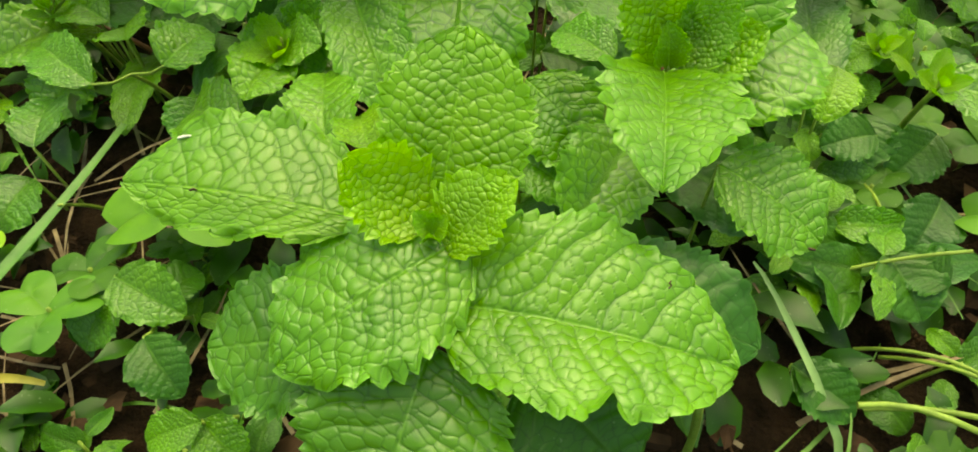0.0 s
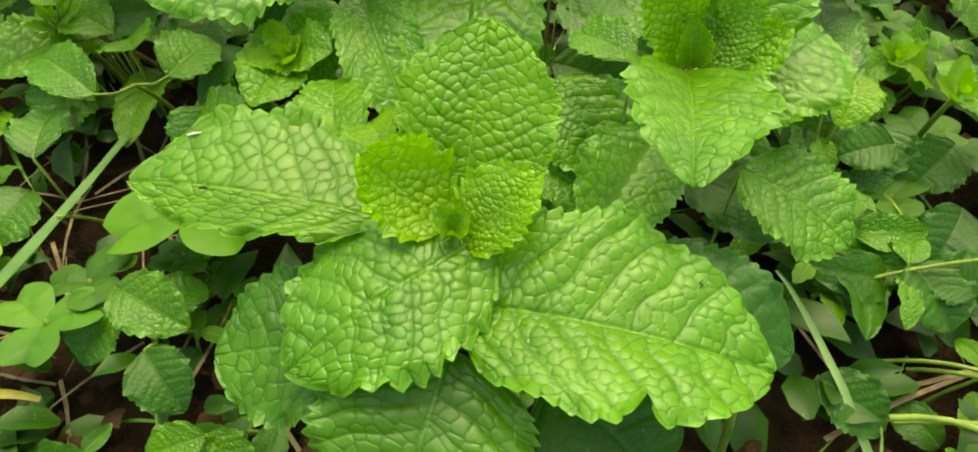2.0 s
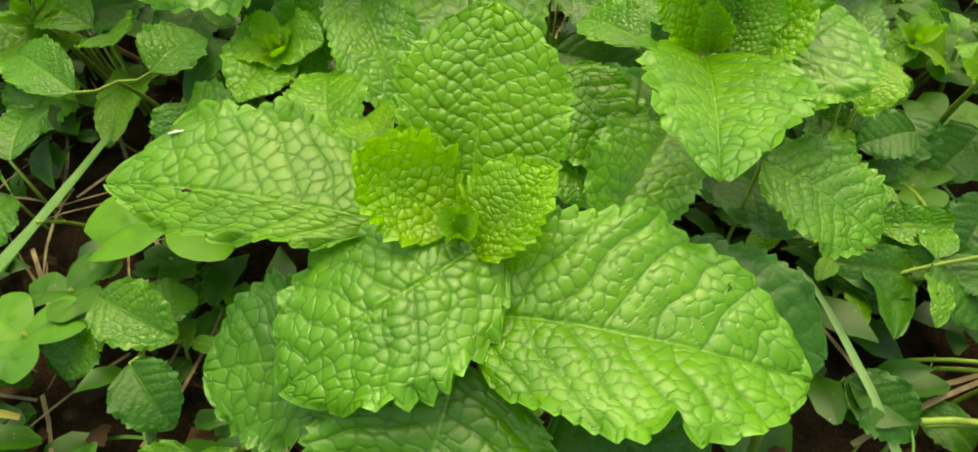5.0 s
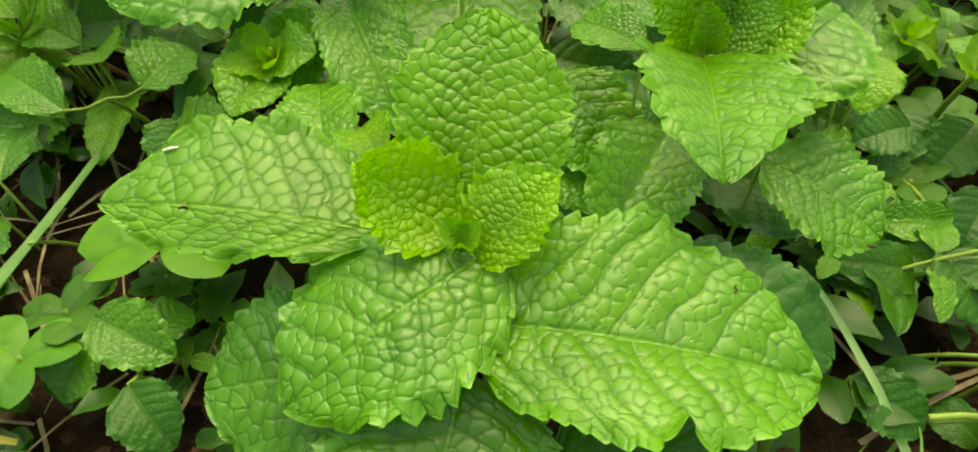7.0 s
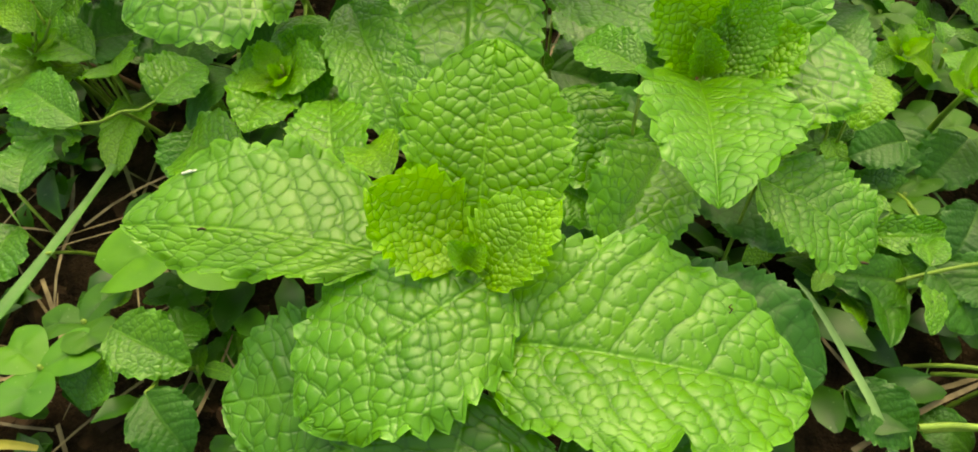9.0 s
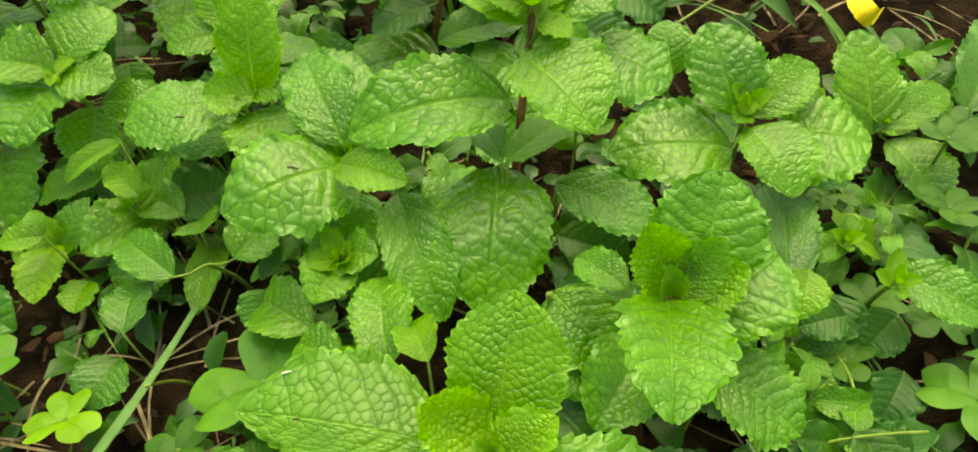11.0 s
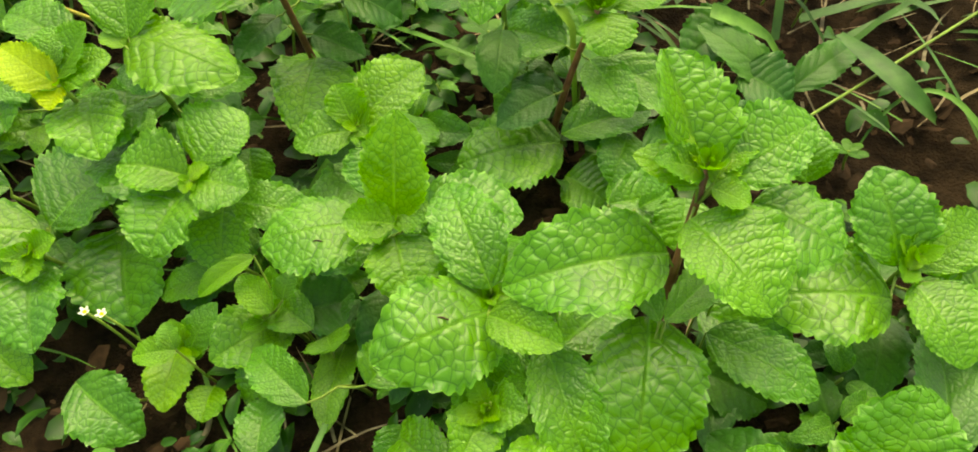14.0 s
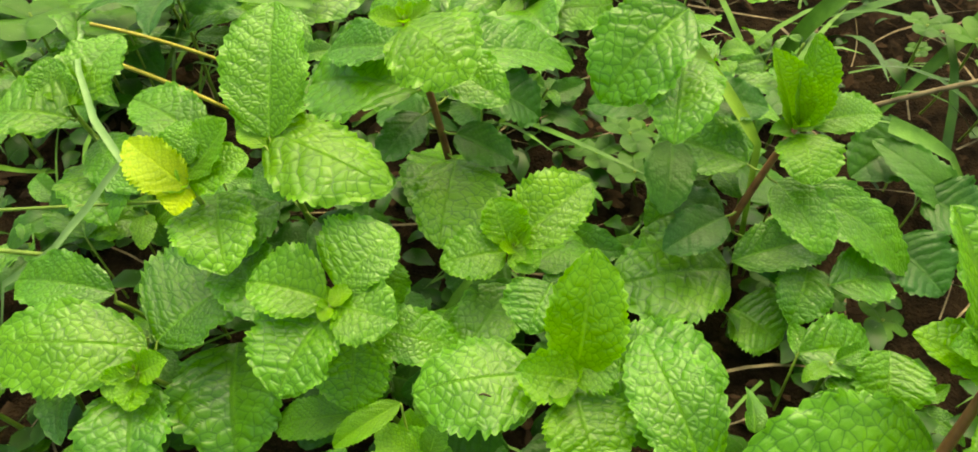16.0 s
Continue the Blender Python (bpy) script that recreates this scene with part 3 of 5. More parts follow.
leaf(m, (-0.0837, 0.2030, 0.0648), (-0.0716, 0.2076, 0.0682), 0.0149, 0.85, cup=.3, pucker=1.7, saw=1.4, near=0.76, face=(-0.10, -0.40, 0.91))
leaf(m, (-0.0902, 0.2366, 0.0600), (-0.0964, 0.2215, 0.0552), 0.0234, 0.5, bend=.1, near=0.63, face=(0.00, -0.30, 0.95))

# a clump of mint
m = mint_plant((-0.0985, 0.2650), (-0.1025, 0.2530, 0.0556), "small bright yellow-green mint sprig above grass blades")
lower_leaves(m, 4, 0.039)
bud_leaves(m, 0.010, 6)
leaf(m, (-0.1023, 0.2547, 0.0565), (-0.0801, 0.2746, 0.0666), 0.0204, 0.78, bend=.08, fold=.15, pucker=1.2, near=1.26, face=(0.00, -0.46, 0.89))
leaf(m, (-0.1048, 0.2540, 0.0570), (-0.1109, 0.2634, 0.0672), 0.0176, 0.92, cup=.4, pucker=1.6, near=0.68, face=(0.10, -0.70, 0.70))
leaf(m, (-0.1052, 0.2518, 0.0552), (-0.1257, 0.2462, 0.0535), 0.0187, 0.8, bend=.1, fold=.1, near=0.90, face=(0.00, -0.30, 0.95))
leaf(m, (-0.1032, 0.2521, 0.0563), (-0.0957, 0.2453, 0.0542), 0.0101, 0.85, cup=.2, pucker=1.4, near=1.29, face=(0.00, -0.30, 0.95))

# a clump of mint
m = mint_plant((-0.2101, 0.2183), (-0.2141, 0.2063, 0.0411), "mint plant with broad leaves and a curled bright bud")
bud_leaves(m, 0.010, 8)
leaf(m, (-0.2130, 0.2141, 0.0435), (-0.2616, 0.2072, 0.0464), 0.0270, 0.66, bend=.13, fold=-.08, near=1.17, face=(0.10, -0.30, 0.95))
leaf(m, (-0.2127, 0.2183, 0.0406), (-0.1890, 0.2433, 0.0457), 0.0273, 0.55, bend=.1, fold=.12, cross=7, near=1.86, face=(0.00, -0.20, 0.98))
leaf(m, (-0.2154, 0.2062, 0.0351), (-0.2064, 0.1741, 0.0285), 0.0303, 0.4, bend=.1, fold=.1, near=0.78, face=(0.00, -0.20, 0.98))
leaf(m, (-0.2121, 0.2050, 0.0431), (-0.2213, 0.1987, 0.0423), 0.0095, 1, cup=.5, pucker=1.7, saw=1.5, near=1.35, face=(0.20, -0.40, 0.90))
leaf(m, (-0.2110, 0.2049, 0.0442), (-0.2027, 0.2080, 0.0474), 0.0114, 1, cup=.5, pucker=1.7, saw=1.5, near=0.85, face=(-0.20, -0.40, 0.90))
leaf(m, (-0.2121, 0.2048, 0.0428), (-0.2109, 0.1940, 0.0406), 0.0094, 1, cup=.4, pucker=1.7, saw=1.5, near=1.29, face=(0.00, -0.20, 0.98))

# a clump of mint
m = mint_plant((-0.1959, 0.2592), (-0.1999, 0.2472, 0.0822), "mint plant with one yellowed leaf among green ones")
lower_leaves(m, 4, 0.055)
bud_leaves(m, 0.007, 4)
leaf(m, (-0.2002, 0.2466, 0.0820), (-0.2176, 0.2537, 0.0929), 0.0129, 1.3, cup=.35, pucker=1.8, saw=1.5, res=2, near=1.35, face=(0.30, -0.51, 0.81))
leaf(m, (-0.2000, 0.2474, 0.0813), (-0.2016, 0.2384, 0.0784), 0.0132, 1.3, cup=.2, pucker=1.6, saw=1.4, near=0.63, face=(0.10, -0.31, 0.94))
leaf(m, (-0.2002, 0.2484, 0.0841), (-0.1871, 0.2586, 0.0984), 0.0139, 0.8, fold=.35, pucker=.8, bend=-.05, near=1.35, face=(-0.31, -0.62, 0.72))
leaf(m, (-0.1998, 0.2481, 0.0826), (-0.1822, 0.2550, 0.0876), 0.0173, 0.72, pucker=1.5, bend=.12, fold=.1, near=0.93, face=(-0.10, -0.40, 0.91))
leaf(m, (-0.2016, 0.2505, 0.0859), (-0.2014, 0.2620, 0.0950), 0.0107, 0.6, pucker=1.3, bend=.1, near=1.42, face=(0.00, -0.62, 0.78))
leaf(m, (-0.1999, 0.2648, 0.0838), (-0.2286, 0.2785, 0.0881), 0.0210, 0.7, bend=.12, fold=.15, near=0.79, face=(0.00, -0.30, 0.95))
leaf(m, (-0.1961, 0.2541, 0.0716), (-0.1850, 0.2273, 0.0661), 0.0276, 0.5, bend=.1, fold=.1, near=0.82, face=(0.00, -0.20, 0.98))

# a clump of mint
m = mint_plant((-0.1716, 0.2697), (-0.1756, 0.2577, 0.0866), "mint plant with two large pale glossy leaves")
lower_leaves(m, 6, 0.070)
leaf(m, (-0.1773, 0.2618, 0.0893), (-0.1809, 0.2979, 0.1133), 0.0263, 0.64, fold=.2, bend=.06, cross=7, near=1.15, face=(0.00, -0.55, 0.83))
leaf(m, (-0.1787, 0.2648, 0.0892), (-0.1393, 0.2519, 0.0809), 0.0336, 0.72, bend=.1, fold=-.12, near=0.67, face=(0.10, -0.30, 0.95))
leaf(m, (-0.1813, 0.2624, 0.0801), (-0.1723, 0.2491, 0.0759), 0.0128, 0.4, bend=.1, near=0.58, face=(0.00, -0.30, 0.95))
leaf(m, (-0.1782, 0.2594, 0.0881), (-0.1875, 0.2652, 0.0900), 0.0085, 0.9, cup=.4, near=0.98, face=(0.00, -0.30, 0.95))

# a clump of mint
m = mint_plant((-0.2612, 0.3029), (-0.2652, 0.2909, 0.0760), "mint plant with pale leaves under a grass blade")
lower_leaves(m, 6, 0.059)
bud_leaves(m, 0.007, 4)
leaf(m, (-0.2655, 0.2883, 0.0735), (-0.2704, 0.3005, 0.0871), 0.0159, 0.8, pucker=1.8, cup=.2, near=1.05, face=(0.20, -0.69, 0.69))
leaf(m, (-0.2612, 0.2896, 0.0754), (-0.2496, 0.3153, 0.0868), 0.0231, 0.64, bend=.1, fold=.1, near=1.07, face=(0.00, -0.41, 0.91))
leaf(m, (-0.2599, 0.2841, 0.0739), (-0.2886, 0.2839, 0.0738), 0.0336, 0.7, bend=.1, fold=.1, near=0.61, face=(0.00, -0.30, 0.95))

# a clump of mint
m = mint_plant((-0.0493, 0.3143), (-0.0533, 0.3023, 0.1117), "mint sprig with one large drooping leaf")
lower_leaves(m, 6, 0.095)
leaf(m, (-0.0547, 0.3008, 0.1139), (-0.0788, 0.2836, 0.0914), 0.0309, .65, fold=.28, bend=0.11)
leaf(m, (-0.0474, 0.3555, 0.1000), (-0.0141, 0.3409, 0.0950), 0.0261, .7, fold=.28, bend=0.11)

# a clump of mint
m = mint_plant((-0.0472, 0.1613), (-0.0512, 0.1493, 0.0454), "small mint sprig with tightly curled bright leaves")
bud_leaves(m, 0.012, 10)
leaf(m, (-0.0520, 0.1523, 0.0435), (-0.0399, 0.1460, 0.0509), 0.0147, .8, bend=0.16, fold=.2)
leaf(m, (-0.0520, 0.1510, 0.0424), (-0.0586, 0.1346, 0.0445), 0.0170, .85, bend=0.16, fold=.28)
leaf(m, (-0.0515, 0.1514, 0.0460), (-0.0620, 0.1535, 0.0469), 0.0140, .85, fold=.3, bend=0.11)
leaf(m, (-0.0505, 0.1591, 0.0382), (-0.0431, 0.1648, 0.0491), 0.0149, .6, fold=.2, bend=0.11)

# a clump of mint
m = mint_plant((-0.0315, 0.1814), (-0.0355, 0.1694, 0.0470), "dark green hanging mint leaf on a short stalk")
lower_leaves(m, 4, 0.030)
leaf(m, (-0.0355, 0.1677, 0.0532), (-0.0220, 0.1322, 0.0369), 0.0202, .35, bend=0.10, fold=.28)

# a clump of mint
m = mint_plant((-0.1025, 0.2061), (-0.1065, 0.1941, 0.0039), "mint sprig with a thin red stem and narrow leaves", STEM_RED)
bud_leaves(m, 0.008)
leaf(m, (-0.1240, 0.1942, 0.0203), (-0.1467, 0.1741, 0.0243), 0.0238, .8, fold=.3, bend=0.11)
leaf(m, (-0.1056, 0.1932, 0.0082), (-0.1072, 0.1548, 0.0124), 0.0142, .75, bend=0.13, fold=.2)
leaf(m, (-0.1284, 0.1982, 0.0187), (-0.1296, 0.2043, 0.0374), 0.0100, .7, fold=.3, bend=0.11)
leaf(m, (-0.1249, 0.1824, 0.0160), (-0.1348, 0.1643, 0.0080), 0.0210, .3, fold=.28, bend=0.11)
leaf(m, (-0.1193, 0.1896, 0.0300), (-0.0998, 0.1990, 0.0250), 0.0231, .2, fold=.28, bend=0.11)
tube("stem", [Vector(q) - m[0].location for q in ((-0.1065, 0.1941, 0.0039), (-0.1085, 0.1936, 0.0090), (-0.1150, 0.1920, 0.0180), (-0.1217, 0.1905, 0.0248))], [0.0009, 0.0009, 0.0008, 0.0006], STEM_RED, m[0])

# a clump of mint
m = mint_plant((-0.1567, 0.1924), (-0.1607, 0.1804, 0.0168), "cluster of small pale mint leaves near the soil")
bud_leaves(m, 0.008)
leaf(m, (-0.1611, 0.1821, 0.0193), (-0.1614, 0.1589, 0.0168), 0.0161, .88, fold=.2, bend=0.11)
leaf(m, (-0.1611, 0.1821, 0.0193), (-0.1746, 0.1770, 0.0188), 0.0114, .75, fold=.2, bend=0.11)
leaf(m, (-0.1598, 0.1828, 0.0195), (-0.1631, 0.1875, 0.0290), 0.0087, .8, fold=.3, bend=0.11)
leaf(m, (-0.1596, 0.1799, 0.0150), (-0.1474, 0.1929, 0.0313), 0.0125, .6, fold=.1, bend=0.11)
leaf(m, (-0.1482, 0.1702, 0.0134), (-0.1495, 0.1577, 0.0120), 0.0141, .75, fold=.28, bend=0.11)

# a clump of mint
m = mint_plant((0.1066, 0.1719), (0.1026, 0.1599, 0.0310), "tiny curled bright mint sprig")
bud_leaves(m, 0.008)
leaf(m, (0.1071, 0.1661, 0.0259), (0.1197, 0.1684, 0.0167), 0.0134, .9, fold=.4, bend=0.11)
leaf(m, (0.1071, 0.1661, 0.0259), (0.1112, 0.1804, 0.0210), 0.0112, .9, fold=.4, bend=0.11)
leaf(m, (0.1038, 0.1614, 0.0312), (0.0911, 0.1564, 0.0273), 0.0092, .6, fold=.2, bend=0.11)
leaf(m, (0.0818, 0.1391, 0.0450), (0.0759, 0.1263, 0.0400), 0.0122, .75, fold=.28, bend=0.11)

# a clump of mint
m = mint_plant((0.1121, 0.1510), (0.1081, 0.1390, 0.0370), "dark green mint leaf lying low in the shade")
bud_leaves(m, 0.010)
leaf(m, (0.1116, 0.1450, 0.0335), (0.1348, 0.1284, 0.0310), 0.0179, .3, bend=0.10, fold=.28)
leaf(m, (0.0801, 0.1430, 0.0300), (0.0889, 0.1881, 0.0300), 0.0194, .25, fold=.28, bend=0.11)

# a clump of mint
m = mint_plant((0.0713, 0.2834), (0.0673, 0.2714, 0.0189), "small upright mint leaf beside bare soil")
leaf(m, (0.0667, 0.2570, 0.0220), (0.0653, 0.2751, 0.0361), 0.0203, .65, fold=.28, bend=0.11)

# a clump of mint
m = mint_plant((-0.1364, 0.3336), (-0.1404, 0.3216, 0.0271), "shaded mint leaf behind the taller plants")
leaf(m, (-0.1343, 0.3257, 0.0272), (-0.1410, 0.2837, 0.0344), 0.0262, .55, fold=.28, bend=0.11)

# a clump of mint
m = mint_plant((-0.0056, 0.0933), (-0.0096, 0.0813, 0.0644), "large mint plant with six broad crinkled bright green leaves")
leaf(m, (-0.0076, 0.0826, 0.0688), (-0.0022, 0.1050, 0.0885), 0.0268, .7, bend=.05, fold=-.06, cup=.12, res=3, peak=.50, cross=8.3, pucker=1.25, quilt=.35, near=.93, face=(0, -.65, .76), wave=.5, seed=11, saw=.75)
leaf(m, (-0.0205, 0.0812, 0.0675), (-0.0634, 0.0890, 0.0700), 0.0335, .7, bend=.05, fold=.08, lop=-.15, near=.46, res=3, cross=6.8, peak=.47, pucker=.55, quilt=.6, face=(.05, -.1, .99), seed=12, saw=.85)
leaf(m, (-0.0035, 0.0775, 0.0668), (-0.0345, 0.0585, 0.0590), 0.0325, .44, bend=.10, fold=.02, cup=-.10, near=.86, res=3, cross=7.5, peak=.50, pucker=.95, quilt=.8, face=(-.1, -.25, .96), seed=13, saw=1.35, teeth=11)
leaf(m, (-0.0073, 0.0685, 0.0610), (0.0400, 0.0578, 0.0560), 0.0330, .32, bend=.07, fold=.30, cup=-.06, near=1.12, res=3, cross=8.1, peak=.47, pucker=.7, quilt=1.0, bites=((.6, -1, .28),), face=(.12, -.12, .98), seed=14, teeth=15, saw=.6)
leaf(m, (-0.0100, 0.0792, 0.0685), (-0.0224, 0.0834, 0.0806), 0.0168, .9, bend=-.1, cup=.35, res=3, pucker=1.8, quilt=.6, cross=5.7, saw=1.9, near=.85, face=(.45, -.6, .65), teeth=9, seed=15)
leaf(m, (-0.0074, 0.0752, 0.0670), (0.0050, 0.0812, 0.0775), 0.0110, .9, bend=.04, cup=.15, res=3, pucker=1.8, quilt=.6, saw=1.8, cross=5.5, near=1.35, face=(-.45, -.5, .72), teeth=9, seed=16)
leaf(m, (-0.0088, 0.0770, 0.0690), (-0.0115, 0.0785, 0.0735), 0.0042, 1, cup=.7, pucker=1.6, saw=1.6)
leaf(m, (-0.0086, 0.0766, 0.0690), (-0.0062, 0.0782, 0.0728), 0.0040, 1, cup=.7, pucker=1.6, saw=1.6)
leaf(m, (-0.0090, 0.0764, 0.0690), (-0.0090, 0.0750, 0.0722), 0.0034, 1, cup=.7, pucker=1.6, saw=1.6)
# lower leaves: shade under the upper ones put into their tone
leaf(m, (-0.0097, 0.0622, 0.0580), (-0.0189, 0.0366, 0.0450), 0.0357, .25, bend=.08, res=3, cross=6.5, pucker=.7)
leaf(m, (-0.0239, 0.0653, 0.0560), (-0.0503, 0.0666, 0.0500), 0.0257, .25, bend=.08, res=3, pucker=.6)
leaf(m, (0.0194, 0.0766, 0.0560), (0.0469, 0.0654, 0.0480), 0.0237, .2, bend=.08, res=2)
leaf(m, (0.0067, 0.0617, 0.0500), (0.0233, 0.0464, 0.0400), 0.0290, .15, bend=.08, res=2)

# a clump of mint
m = mint_plant((0.0110, 0.1379), (0.0070, 0.1259, 0.0570), "mint plant half hidden behind a large leaf")
leaf(m, (0.0082, 0.1292, 0.0535), (0.0237, 0.1102, 0.0434), 0.0211, .55, bend=0.16, fold=-.1, res=3)
leaf(m, (0.0253, 0.1194, 0.0670), (0.0147, 0.1325, 0.0638), 0.0106, .6, fold=.28, bend=0.11)
leaf(m, (0.0059, 0.1145, 0.0450), (0.0202, 0.1054, 0.0400), 0.0135, .3, fold=.28, bend=0.11)

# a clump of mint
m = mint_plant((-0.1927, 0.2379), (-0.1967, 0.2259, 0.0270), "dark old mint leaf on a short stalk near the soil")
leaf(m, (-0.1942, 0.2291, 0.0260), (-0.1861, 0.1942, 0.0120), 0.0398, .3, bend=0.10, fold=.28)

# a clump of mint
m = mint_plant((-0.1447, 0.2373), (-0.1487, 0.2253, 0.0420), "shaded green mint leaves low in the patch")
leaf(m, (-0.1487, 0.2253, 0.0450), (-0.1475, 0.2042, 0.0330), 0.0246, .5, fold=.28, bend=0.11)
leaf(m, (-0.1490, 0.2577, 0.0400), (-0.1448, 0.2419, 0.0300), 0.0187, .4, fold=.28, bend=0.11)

# a clump of mint
m = mint_plant((-0.0393, 0.1299), (-0.0433, 0.1179, 0.0420), "young mint sprigs with small crinkled leaves")
bud_leaves(m, 0.009)
leaf(m, (-0.0604, 0.1322, 0.0350), (-0.0813, 0.1504, 0.0250), 0.0188, .5, bend=0.16, fold=.28)
leaf(m, (-0.0494, 0.1171, 0.0400), (-0.0637, 0.1280, 0.0350), 0.0155, .55, fold=.28, bend=0.11)
leaf(m, (-0.0360, 0.1136, 0.0450), (-0.0399, 0.1425, 0.0450), 0.0173, .5, fold=.28, bend=0.11)
leaf(m, (-0.0242, 0.1088, 0.0543), (-0.0298, 0.1255, 0.0471), 0.0120, .8, cup=.4, pucker=1.4, bend=0.11)

# a clump of mint
m = mint_plant((-0.1298, 0.3120), (-0.1398, 0.2960, 0.1090), "mint plant with a reddish stem and a drooping pale leaf", STEM_RED)
lower_leaves(m, 6, 0.092)
bud_leaves(m, 0.010)
leaf(m, (-0.1383, 0.2905, 0.1120), (-0.1174, 0.2724, 0.1060), 0.0303, .72, bend=0.16, fold=-.15)
leaf(m, (-0.1313, 0.2976, 0.0950), (-0.0881, 0.3240, 0.0760), 0.0229, .4, fold=.28, bend=0.11)
leaf(m, (-0.1320, 0.2974, 0.0850), (-0.1122, 0.3124, 0.0700), 0.0162, .5, fold=.28, bend=0.11)
leaf(m, (-0.1378, 0.2932, 0.0850), (-0.1796, 0.3070, 0.0750), 0.0362, .42, bend=0.10, fold=.28)
leaf(m, (-0.1281, 0.2995, 0.0495), (-0.1294, 0.2628, 0.0420), 0.0247, 0.5, bend=.1, fold=.1, near=1.65, face=(0.00, -0.20, 0.98))
leaf(m, (-0.1241, 0.3429, 0.0500), (-0.1001, 0.3431, 0.0350), 0.0246, .1, fold=.28, bend=0.11)

# a clump of mint
m = mint_plant((-0.0341, 0.2882), (-0.0161, 0.2922, 0.0771), "upright young mint sprig on a bent red stem", STEM_RED)
lower_leaves(m, 6, 0.060)
bud_leaves(m, 0.010, 6)
leaf(m, (-0.0166, 0.2923, 0.0775), (-0.0275, 0.3008, 0.1011), 0.0149, 0.8, cup=.4, fold=.2, near=0.54, face=(0.21, -0.88, 0.42))
leaf(m, (-0.0143, 0.2923, 0.0776), (-0.0139, 0.3060, 0.1037), 0.0157, 0.8, cup=.4, fold=.2, near=0.58, face=(-0.10, -0.88, 0.47))
leaf(m, (-0.0114, 0.2938, 0.0778), (0.0111, 0.2985, 0.0799), 0.0119, 0.8, bend=.1, fold=.15, near=1.31, face=(0.00, -0.41, 0.91))
leaf(m, (-0.0147, 0.2905, 0.0766), (-0.0124, 0.2730, 0.0710), 0.0186, 0.8, bend=.14, fold=-.1, near=1.22, face=(0.00, -0.30, 0.95))

# a clump of mint
m = mint_plant((-0.0237, 0.2914), (-0.0277, 0.2794, 0.0190), "mint plant with dull green leaves on a red stem", STEM_RED)
leaf(m, (-0.0271, 0.2784, 0.0217), (-0.0700, 0.2683, 0.0191), 0.0334, 0.44, bend=.1, fold=.12, near=1.20, face=(0.00, -0.25, 0.97))
leaf(m, (-0.0279, 0.2755, 0.0300), (0.0084, 0.2887, 0.0300), 0.0198, .3, fold=.28, bend=0.11)
leaf(m, (-0.0140, 0.2955, 0.0500), (0.0363, 0.2838, 0.0200), 0.0228, .4, bend=0.16, fold=.1)
leaf(m, (-0.0186, 0.3173, 0.0450), (-0.0536, 0.3307, 0.0450), 0.0280, .35, fold=.28, bend=0.11)
leaf(m, (-0.0290, 0.3063, 0.0120), (-0.0516, 0.3158, 0.0120), 0.0235, .2, fold=.28, bend=0.11)
leaf(m, (-0.0259, 0.2661, 0.0150), (-0.0091, 0.2563, 0.0100), 0.0253, .25, fold=.28, bend=0.11)

# a clump of mint
m = mint_plant((-0.2280, 0.2432), (-0.2320, 0.2312, 0.0420), "grey-green shaded mint leaves beside a grass blade")
leaf(m, (-0.2316, 0.2327, 0.0450), (-0.2712, 0.2384, 0.0400), 0.0195, .4, fold=.28, bend=0.11)
leaf(m, (-0.2605, 0.2901, 0.0500), (-0.2456, 0.2610, 0.0450), 0.0270, .5, fold=.28, bend=0.11)
leaf(m, (-0.2654, 0.2669, 0.0300), (-0.2746, 0.2901, 0.0300), 0.0251, .3, fold=.28, bend=0.11)

# a clump of mint
m = mint_plant((-0.1752, 0.1721), (-0.1792, 0.1601, 0.0170), "low mint leaves just above dry stalks")
leaf(m, (-0.1933, 0.1676, 0.0200), (-0.1689, 0.1529, 0.0100), 0.0228, .35, fold=.28, bend=0.11)
leaf(m, (-0.2352, 0.1874, 0.0250), (-0.2128, 0.1695, 0.0150), 0.0215, .45, fold=.28, bend=0.11)

# a clump of mint
m = mint_plant((-0.1370, 0.2163), (-0.1410, 0.2043, 0.0370), "crumpled narrow mint leaves in the shade")
leaf(m, (-0.1295, 0.1978, 0.0520), (-0.1470, 0.1868, 0.0450), 0.0078, .8, fold=.5, bend=0.11)
leaf(m, (-0.1471, 0.2052, 0.0300), (-0.1748, 0.2030, 0.0200), 0.0129, .35, fold=.28, bend=0.11)
leaf(m, (-0.1447, 0.2287, 0.0300), (-0.1523, 0.2128, 0.0250), 0.0207, .3, fold=.28, bend=0.11)

# a clump of mint
m = mint_plant((-0.1251, 0.1983), (-0.1291, 0.1863, 0.0320), "small fresh mint sprigs at the front of the patch")
bud_leaves(m, 0.008)
leaf(m, (-0.1240, 0.1841, 0.0400), (-0.1356, 0.1948, 0.0450), 0.0104, .75, cup=.3, bend=0.11)
leaf(m, (-0.1212, 0.1887, 0.0400), (-0.1186, 0.1970, 0.0450), 0.0078, .7, cup=.3, bend=0.11)
leaf(m, (-0.1544, 0.1726, 0.0350), (-0.1679, 0.1698, 0.0350), 0.0094, .75, fold=.28, bend=0.11)
leaf(m, (-0.1544, 0.1726, 0.0350), (-0.1585, 0.1797, 0.0400), 0.0078, .8, cup=.3, bend=0.11)
